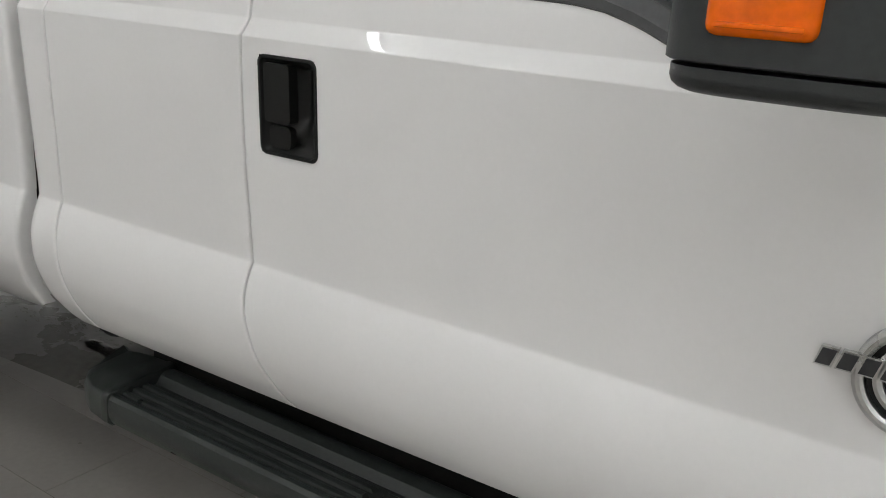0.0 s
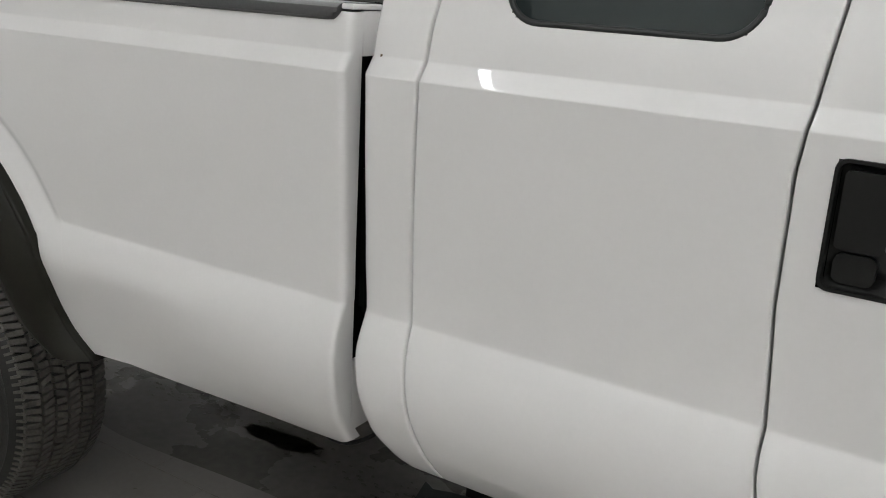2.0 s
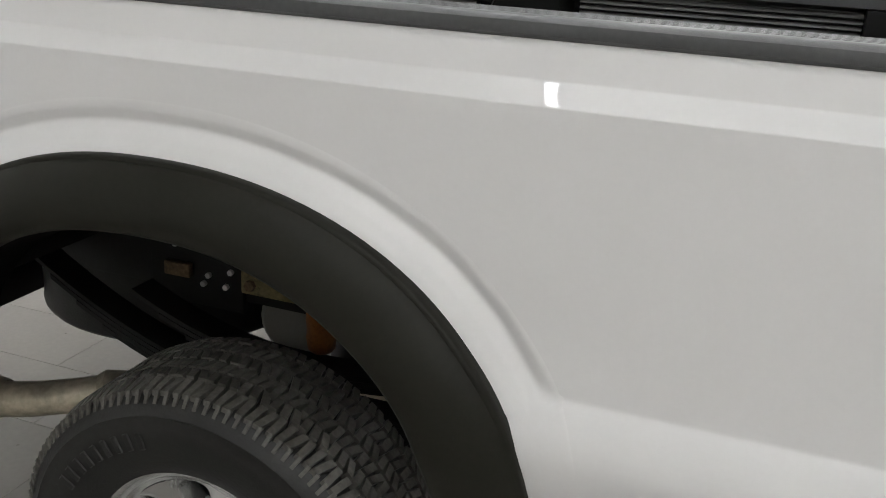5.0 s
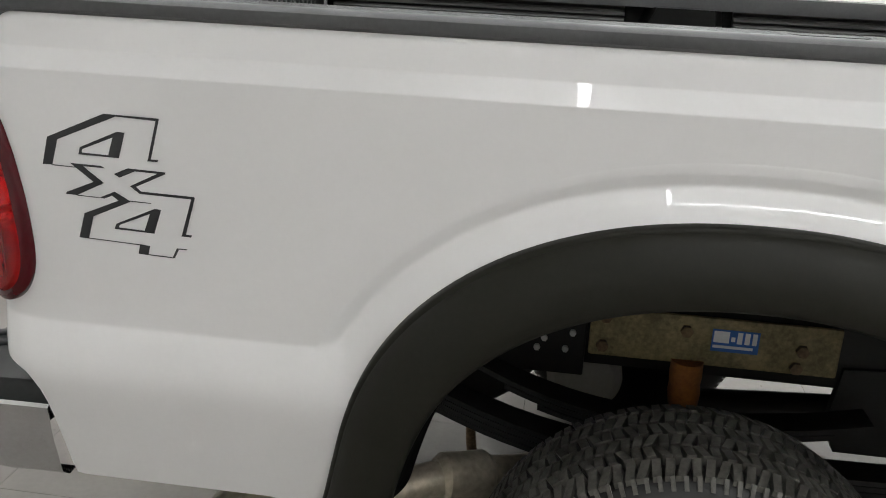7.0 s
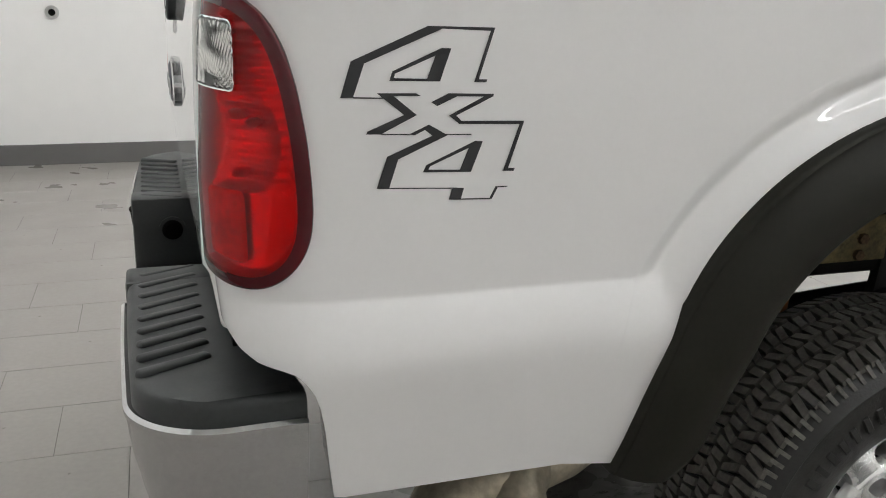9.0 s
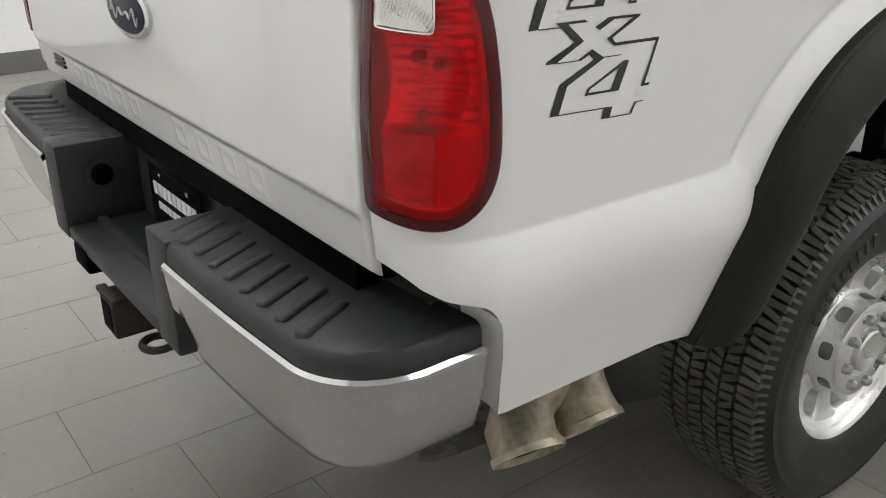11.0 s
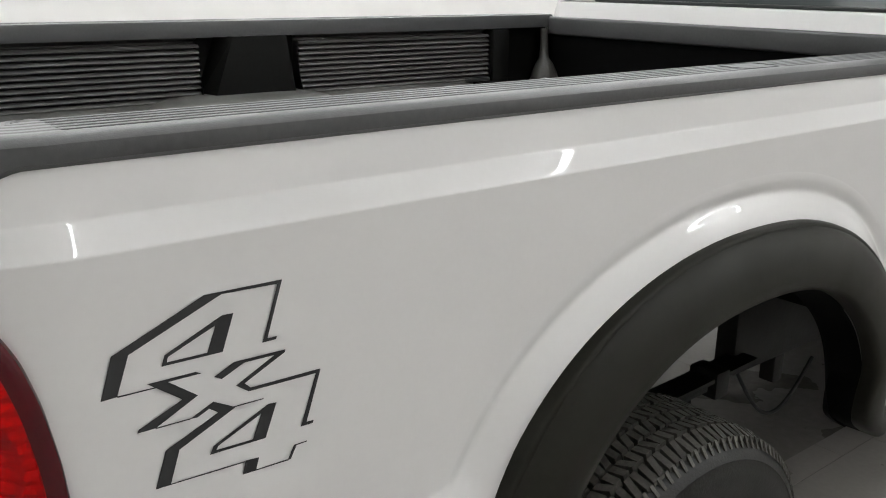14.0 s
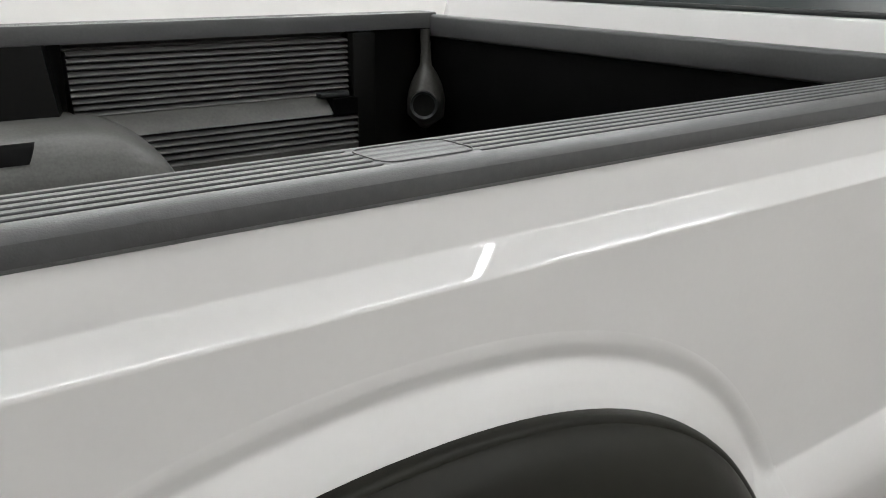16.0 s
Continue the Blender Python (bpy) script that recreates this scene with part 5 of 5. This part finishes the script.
def spoke_mesh(a0):
    """One broad spoke with rounded sides."""
    rows = []
    for i in range(13):
        r = 0.198 - 0.072 * i / 12
        h = math.pi / 8 * interp([(0.126, 0.98), (0.131, 0.82), (0.140, 0.68), (0.154, 0.60), (0.172, 0.62), (0.186, 0.74), (0.193, 0.92), (0.198, 1.0)], r)
        y = interp([(0.126, 0.084), (0.148, 0.086), (0.178, 0.080), (0.198, 0.070)], r)
        row = []
        for k in range(11):
            t = -1 + 0.2 * k
            a = a0 + h * max(-1, min(1, t * 1.02))
            row.append((r * math.cos(a), y + 0.010 * abs(t) ** 4 + (0.034 if k in (0, 10) else 0), r * math.sin(a)))
        rows.append(row)
    return grid(rows)


def hub_mesh():
    """Raised hub drum with a flat face and a stepped bore."""
    return revolve([(0.124, 0.088), (0.119, 0.080), (0.116, 0.040), (0.113, 0.031), (0.105, 0.027), (0.064, 0.027), (0.062, 0.032), (0.052, 0.033), (0.050, 0.020), (0.045, 0.016), (0.036, 0.018), (0.0, 0.020)], 0, 0, 0, 64)


def pocket_shade_mesh(a):
    """Raised oval on the hub drum's side, between two nuts, dark in place of a shaded hollow."""
    rows = []
    for r, d in ((1.0, 0.0010), (0.9, 0.0014), (0.01, 0.0014)):
        row = []
        for k in range(20):
            t = 2 * math.pi * k / 20
            c, w = math.copysign(abs(math.cos(t)) ** 0.6, math.cos(t)), math.copysign(abs(math.sin(t)) ** 0.6, math.sin(t))
            y = 0.059 + 0.015 * r * c
            rad = interp([(0.040, 0.116), (0.080, 0.119)], y) + d
            row.append((rad * math.cos(a + 0.17 * r * w), y, rad * math.sin(a + 0.17 * r * w)))
        rows.append(row)
    return grid(rows, closed_v=True)


def wheel(x, y, mirrored=False, front=False):
    w = new("wheel")
    w.parent = truck
    w["label"] = "black all-terrain tyre on a silver eight-lug alloy wheel"
    w.matrix_basis = pose(x, y, 0.405, 0, 11, 180 if mirrored else 0)
    part("tyre", tyre_mesh(), RUBBER, w, "black tyre with block tread", angle=40)
    t = part("tread", tread_mesh(), TREAD, w, smooth=False)
    t["kind"] = "stuff"
    part("rim", rim_mesh(), ALLOY, w, "silver alloy rim", angle=35)
    for i in range(8):
        part("spoke", spoke_mesh(2 * math.pi * i / 8), ALLOY, w, angle=50)
    part("hub", hub_mesh(), ALLOY, w, angle=30)
    part("brake_disc", revolve([(0.0, 0.15), (0.205, 0.15), (0.205, 0.18)], 0, 0, 0, 48), UNDER, w)
    for i in range(8):
        a = 2 * math.pi * (i + 0.5) / 8
        b = bmesh.new()
        rows = [[(r * math.cos(k * math.pi / 3), yy, r * math.sin(k * math.pi / 3)) for k in range(6)] for r, yy in ((0.013, 0.02), (0.013, 0.004), (0.009, -0.002), (0.001, -0.004))]
        grid(rows, closed_v=True, bm=b)
        nut = part("lug_nut", b, STEEL, w, smooth=False)
        nut.matrix_basis = pose(0.085 * math.cos(a), 0.012, 0.085 * math.sin(a))
        part("pocket_shade", pocket_shade_mesh(2 * math.pi * i / 8), POCKET, w)
    b = bmesh.new()
    for i in range(9):
        a = math.radians(118 + i * 5.2)
        bb = box(-0.007, 0.007, 0.0105, 0.014, -0.017, 0.017, 0.002, 1)
        bmesh.ops.transform(bb, matrix=pose(0.308 * math.cos(a), 0, 0.308 * math.sin(a), 0, 90 - math.degrees(a), 0), verts=bb.verts)
        merge(b, bb)
    part("sidewall_mark", b, RUBBER, w)["kind"] = "stuff"
    return w


wheel(CX, 0.015)
wheel(CX, 1.985, True)
wheel(4.02, 0.05)
wheel(4.02, 1.95, True)

# ---- chassis ----
for s in (0, 1):
    mk = (lambda b: mirror_y(b)) if s else (lambda b: b)
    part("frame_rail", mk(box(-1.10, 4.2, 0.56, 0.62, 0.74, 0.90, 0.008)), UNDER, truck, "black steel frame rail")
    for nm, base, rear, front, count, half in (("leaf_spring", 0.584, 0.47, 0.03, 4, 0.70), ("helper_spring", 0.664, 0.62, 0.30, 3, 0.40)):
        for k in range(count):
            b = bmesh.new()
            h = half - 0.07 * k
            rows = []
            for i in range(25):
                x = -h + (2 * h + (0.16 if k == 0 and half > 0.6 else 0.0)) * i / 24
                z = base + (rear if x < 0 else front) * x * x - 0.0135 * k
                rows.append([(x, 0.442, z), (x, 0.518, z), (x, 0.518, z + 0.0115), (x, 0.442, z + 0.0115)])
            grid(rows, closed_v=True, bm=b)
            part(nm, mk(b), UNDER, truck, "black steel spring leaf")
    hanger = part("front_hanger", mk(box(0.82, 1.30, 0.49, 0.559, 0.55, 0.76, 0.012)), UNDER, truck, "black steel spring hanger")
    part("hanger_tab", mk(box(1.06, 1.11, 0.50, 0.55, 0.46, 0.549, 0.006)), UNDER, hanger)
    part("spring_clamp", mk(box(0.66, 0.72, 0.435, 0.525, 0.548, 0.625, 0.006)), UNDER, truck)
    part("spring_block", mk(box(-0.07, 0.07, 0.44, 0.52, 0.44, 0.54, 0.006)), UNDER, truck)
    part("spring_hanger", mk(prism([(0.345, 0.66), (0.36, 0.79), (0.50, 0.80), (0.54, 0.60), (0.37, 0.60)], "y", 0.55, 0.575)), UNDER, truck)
    part("shock_absorber", mk(tube([(-0.40, 0.60, 0.46), (-0.405, 0.60, 0.50), (-0.41, 0.60, 0.56)], [0.012, 0.012, 0.010], 12)), RUST, truck)
part("axle", tube([(0, 0.25, 0.405), (0, 0.7, 0.405), (0, 0.85, 0.405), (0, 1.0, 0.405), (0, 1.15, 0.405), (0, 1.3, 0.405), (0, 1.75, 0.405)], [0.05, 0.055, 0.12, 0.17, 0.12, 0.055, 0.05], 20), UNDER, truck, "black rear axle")
hose = [(0.86 + 0.42 * i / 16, 0.50, 0.55 - 0.16 * math.sin(math.pi * i / 16) - 0.06 * i / 16) for i in range(17)]
part("brake_hose", tube(hose, 0.006, 8), UNDER, truck, "black hose hanging in a loop")
part("drive_shaft", tube([(0.1, 1.0, 0.45), (2.4, 1.0, 0.60)], 0.045, 14), UNDER, truck)
# gooseneck hitch side plate with a sticker
hp = part("hitch_side_plate", box(-0.165, 0.338, 0.521, 0.534, 0.780, 0.888, 0.006), OLIVE, truck, "weathered steel hitch plate with a blue and white sticker")
for x, z in ((-0.135, 0.865), (-0.137, 0.80), (0.03, 0.85), (0.262, 0.83), (0.255, 0.792)):
    part("plate_bolt", tube([(x, 0.522, z + 0.0055), (x, 0.510, z + 0.0055)], 0.013, 6), RUST, hp)
part("sticker", box(0.082, 0.176, 0.5185, 0.522, 0.8175, 0.8655), STICKER, hp, "blue sticker with white blocks")
for x0, x1, z0, z1 in ((0.085, 0.116, 0.832, 0.857), (0.120, 0.128, 0.836, 0.846), (0.132, 0.142, 0.832, 0.857), (0.147, 0.157, 0.832, 0.857), (0.162, 0.171, 0.832, 0.857), (0.085, 0.165, 0.820, 0.826)):
    part("sticker_block", box(x0, x1, 0.5175, 0.520, z0 + 0.0055, z1 + 0.0055), WHITE_PRINT, hp)
part("air_spring", tube([(0.042, 0.52, 0.684), (0.042, 0.52, 0.692), (0.041, 0.52, 0.72), (0.040, 0.52, 0.74), (0.040, 0.52, 0.76), (0.040, 0.52, 0.79)], [0.024, 0.031, 0.034, 0.032, 0.034, 0.033], 20), ORANGE, truck, "orange rubber bump stop", angle=60)
part("cross_tank", tube([(-0.155, 0.72, 0.625), (-0.155, 0.74, 0.625), (-0.155, 1.4, 0.625)], [0.07, 0.09, 0.09], 24), mat("grey_tank", (0.26, 0.25, 0.22), 0.5), truck)
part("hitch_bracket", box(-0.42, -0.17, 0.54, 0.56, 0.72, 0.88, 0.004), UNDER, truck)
for x, z in ((-0.199, 0.819), (-0.272, 0.779), (-0.258, 0.802), (-0.212, 0.781), (-0.345, 0.865)):
    part("bracket_bolt", tube([(x, 0.545, z), (x, 0.53, z)], 0.007, 6), STEEL, truck)
part("rust_bracket", box(-0.37, -0.30, 0.52, 0.54, 0.79, 0.825, 0.005), RUST, truck)
# spare tyre slung under the rear of the bed
sp = part("spare_tyre", tyre_mesh(), RUBBER, truck, "spare tyre slung under the bed")
sp.matrix_basis = pose(-0.66, 1.0, 0.50, 90, 0, 0)
# exhaust with a twin flared tip
ex = part("exhaust_pipe", tube([(0.10, 0.80, 0.47), (-0.10, 0.63, 0.48), (-0.28, 0.48, 0.505), (-0.42, 0.385, 0.535), (-0.57, 0.295, 0.525), (-0.66, 0.27, 0.515)], 0.040, 18), TAN, truck, "heat-tinted exhaust pipe with a twin flared tip")
part("exhaust_sleeve", tube([(-0.35, 0.428, 0.522), (-0.36, 0.422, 0.524), (-0.44, 0.375, 0.535), (-0.45, 0.369, 0.535)], [0.042, 0.052, 0.052, 0.042], 18), TAN, ex)
for dx in (-0.075, 0.075):
    tip = [(-0.64, 0.275, 0.517), (-0.70 + dx * 0.4, 0.265, 0.525), (-0.755 + dx * 0.85, 0.245, 0.500), (-0.775 + dx, 0.215, 0.46), (-0.78 + dx * 1.02, 0.185, 0.435)]
    part("exhaust_tip", tube(tip, [0.048, 0.056, 0.062, 0.066, 0.068], 28, caps=False), TAN, ex, "slotted steel exhaust tip")
    part("tip_rim", tube([(-0.7795 + dx * 1.02, 0.188, 0.4375), (-0.781 + dx * 1.03, 0.178, 0.428)], 0.071, 28, caps=False), TAN, ex)
    # black plug and rods for the shade in the opening and slots
    part("tip_inner", tube([(-0.775 + dx, 0.215, 0.46), (-0.7795 + dx * 1.02, 0.190, 0.439)], 0.063, 24), SEAM, ex)
    for k in (-1, 0, 1):
        part("tip_slot", tube([(-0.772 + dx + k * 0.022, 0.196, 0.513), (-0.776 + dx + k * 0.022, 0.168, 0.490)], 0.004, 6), SEAM, ex)
# unseen box added to keep far-side light from under the truck
part("far_light_block", box(0.55, 1.5, 1.36, 1.74, 0.42, 0.80, 0.05, 3), UNDER, truck, "black box added under the far side to block light")
part("cross_member", box(-0.75, -0.66, 0.6, 1.4, 0.72, 0.90, 0.01), UNDER, truck)
part("cross_member", box(0.55, 0.65, 0.6, 1.4, 0.72, 0.90, 0.01), UNDER, truck)

# ---- room ----
def solid(name, args, material, label, bevel=0.0):
    ob = finish(name, box(*args, bevel), material, None, "", smooth=False)
    tagged(ob, label, name.split("_")[0], kind="structure")
    return ob


solid("wall_north", (X0 - 0.2, X1 + 0.2, Y1, Y1 + 0.2, 0, CEIL), WALL, "plain white painted wall")
solid("wall_south", (X0 - 0.2, X1 + 0.2, Y0 - 0.2, Y0, 0, CEIL), WALL, "plain white painted wall")
solid("wall_east", (X1, X1 + 0.2, Y0, Y1, 0, CEIL), WALL, "plain white painted wall")
solid("wall_west", (X0 - 0.2, X0, Y0, Y1, 0, CEIL), WALL, "plain white painted wall")
solid("ceiling", (X0 - 0.2, X1 + 0.2, Y0 - 0.2, Y1 + 0.2, CEIL, CEIL + 0.15), CEILM, "white ceiling with strip lights")
solid("baseboard", (X0, X1, Y1 - 0.015, Y1, 0, 0.16), BASE, "dark grey tile baseboard", 0.003)
solid("baseboard", (X0, X0 + 0.015, 5.63, Y1 - 0.015, 0, 0.16), BASE, "dark grey tile baseboard", 0.003)

# rectangular light frames on the ceiling, one inferred and the others added for fill
def light_frame(lx, ly, wx, wy):
    lamp = new("ceiling_light")
    tagged(lamp, "rectangular white LED light frame, from a partly added ceiling set", "light", group="ceiling light frames")
    w = 0.07
    for x0, x1, y0, y1 in ((-wx / 2, wx / 2, -wy / 2, -wy / 2 + w), (-wx / 2, wx / 2, wy / 2 - w, wy / 2), (-wx / 2, -wx / 2 + w, -wy / 2 + w + 0.001, wy / 2 - w - 0.001), (wx / 2 - w, wx / 2, -wy / 2 + w + 0.001, wy / 2 - w - 0.001)):
        hs = part("housing", box(x0, x1, y0, y1, 0.03, 0.10, 0.004), LAMPM, lamp)
        part("diffuser", box(x0 + 0.006, x1 - 0.006, y0 + 0.002, y1 - 0.002, 0.0, 0.029), GLOW, hs, "glowing white diffuser", smooth=False)
    lamp.matrix_basis = pose(lx, ly, CEIL - 0.101)


for f in FRAMES:
    light_frame(*f)

# bollard and doors on the west side
bol = new("bollard")
tagged(bol, "white painted steel bollard", "bollard")
part("post", tube([(0, 0, 0), (0, 0, 1.09), (0, 0, 1.10)], [0.085, 0.085, 0.08], 32), WALL, bol)
part("base_ring", tube([(0, 0, 0), (0, 0, 0.012)], 0.092, 32), WALL, bol)
bol.matrix_basis = pose(-2.59, 3.88, 0)

door = new("door_1")
tagged(door, "closed white steel door with a chrome knob", "door", kind="structure")
part("leaf", box(X0 + 0.004, X0 + 0.05, 4.56, 5.50, 0.03, 2.10, 0.004), WALL, door)
# black strip for the shade in the gap under the leaf
part("door_gap_shade", box(X0 + 0.004, X0 + 0.04, 4.56, 5.50, 0.004, 0.028), SEAM, door)
for y in (4.44, 5.51):
    part("frame", box(X0 + 0.003, X0 + 0.075, y, y + 0.11, 0.004, 2.2, 0.004), WALL, door)
part("frame", box(X0 + 0.003, X0 + 0.075, 4.44, 5.62, 2.201, 2.30, 0.004), WALL, door)
part("knob", tube([(X0 + 0.05, 4.66, 1.06), (X0 + 0.09, 4.66, 1.06), (X0 + 0.10, 4.66, 1.06), (X0 + 0.125, 4.66, 1.06)], [0.012, 0.012, 0.03, 0.022], 18), STEEL, door, "chrome door knob")
part("rose", tube([(X0 + 0.05, 4.66, 1.06), (X0 + 0.056, 4.66, 1.06)], 0.038, 20), STEEL, door)
for z in (0.30, 1.05, 1.85):
    part("hinge", box(X0 + 0.051, X0 + 0.078, 5.47, 5.50, z, z + 0.11), STEEL, door)
# overhead door with panels
ov = new("door_2")
tagged(ov, "white insulated overhead door in horizontal panels", "door", kind="structure")
for i in range(6):
    part("panel", box(X0 + 0.004, X0 + 0.06, -0.5, 3.75, 0.03 + i * 0.53, 0.03 + i * 0.53 + 0.5285, 0.003), WALL, ov)
part("weather_strip", box(X0 + 0.004, X0 + 0.05, -0.5, 3.75, 0.004, 0.03), SEAM, ov)
part("jamb", box(X0 + 0.003, X0 + 0.12, 3.76, 3.98, 0.004, 3.25, 0.006), WALL, ov)
part("track", box(X0 + 0.12, X0 + 0.15, 3.80, 3.84, 0.02, 3.2, 0.003), STEEL, ov)
sw = new("wall_outlet")
tagged(sw, "small round steel wall fitting", "fitting")
part("plate", tube([(0, 0, 0), (0, -0.012, 0)], 0.05, 24), STEEL, sw)
part("centre", tube([(0, -0.012, 0), (0, -0.02, 0)], 0.025, 20), SEAM, sw)
sw.matrix_basis = pose(-1.93, Y1 - 0.001, 1.14)

# wet floor under the truck with its shade painted in, puddles and drops
def puddle(name, x, y, rx, ry, seed, material, height, label, wild=1.0, corner=0.7):
    rnd = random.Random(seed)
    n = 96
    ph = [rnd.uniform(0, 6.28) for _ in range(6)]
    ring = []
    for i in range(n):
        a = 2 * math.pi * i / n
        k = 1 + wild * (0.12 * math.sin(2 * a + ph[0]) + 0.09 * math.sin(3 * a + ph[1]) + 0.06 * math.sin(7 * a + ph[2]) + 0.04 * math.sin(13 * a + ph[3]))
        c, w = math.cos(a), math.sin(a)
        ring.append((x + rx * k * math.copysign(abs(c) ** corner, c), y + ry * k * math.copysign(abs(w) ** corner, w)))
    rows = [[(x + (p - x) * q, y + (v - y) * q, 0.0022 + height * h) for p, v in ring] for q, h in ((1.0, 0.0), (0.97, 0.6), (0.9, 1.0), (0.02, 1.0))]
    b = grid(rows, closed_v=True)
    ob = finish(name, b, material)
    if ob.data.polygons[0].normal.z < 0:
        ob.data.flip_normals()
    return tagged(ob, label, "puddle", group="wet patches")


puddle("wet_shade_patch", 1.15, 0.95, 1.75, 0.35, 4, WET_SHADE, 0.0004, "broad dark wet patch that also stands in for shade under the truck", 0.7, 0.5)
puddle("puddle", 0.53, 0.90, 0.14, 0.05, 1, WATER, 0.0016, "thin clear water puddle on the tiles")
puddle("puddle", 1.32, 0.60, 0.10, 0.045, 2, WATER, 0.0016, "thin clear water puddle on the tiles")
rnd = random.Random(5)
b = bmesh.new()
for i in range(230):
    cx, cy = rnd.uniform(-0.55, 1.45), 0.0
    cy = 0.93 - 0.12 * max(0, cx - 0.4) + rnd.gauss(0, 0.045)
    r = rnd.uniform(0.002, 0.007)
    k = rnd.uniform(1, 3.6)
    vs = [[(cx + rr * k * math.cos(t * math.pi / 5), cy + rr * math.sin(t * math.pi / 5), 0.0028 + h) for t in range(10)] for rr, h in ((r, 0), (r * 0.8, 0.0018), (r * 0.1, 0.0026))]
    grid(vs, closed_v=True, bm=b)
drops = finish("water_drops", b, WATER)
tagged(drops, "scattered water drops on the tiles", "water", kind="stuff")

# ---- floor ----
floor = solid("floor", (X0 - 0.2, X1 + 0.2, Y0 - 0.2, Y1 + 0.2, -0.15, 0.0), GROUT, "grey rectangular porcelain floor tiles with dark joints")
TW, TH, J = 0.65, 0.346, 0.0024


def tile_mesh():
    b = box(-TW / 2 + J / 2, TW / 2 - J / 2, -TH / 2 + J / 2, TH / 2 - J / 2, 0.0005, 0.002)
    me = bpy.data.meshes.new("tile")
    b.to_mesh(me)
    b.free()
    me.materials.append(TILE)
    return me


tm = tile_mesh()
rest = bmesh.new()
row = 0
y = 1.212 + TH / 2 - TH * 18
while y < Y1:
    x = -1.391 + TW / 2 - TW / 3 * (row % 3) - TW * 4
    while x < X1 + TW / 2:
        if Y0 < y < Y1 and X0 < x < X1 and X0 + TW / 2 < x < 2.2 and -0.6 < y < 4.4:
            t = new("tile", tm)
            t.parent = floor
            t.matrix_basis = pose(x, y, 0)
        else:
            xa, xb = max(x - TW / 2 + J / 2, X0), min(x + TW / 2 - J / 2, X1)
            ya, yb = max(y - TH / 2 + J / 2, Y0), min(y + TH / 2 - J / 2, Y1)
            if xb > xa and yb > ya:
                box(xa, xb, ya, yb, 0.0005, 0.002, bm=rest)
        x += TW
    y += TH
    row += 1
tr = finish("tile_field", rest, TILE, floor, smooth=False)
tr["kind"] = "stuff"
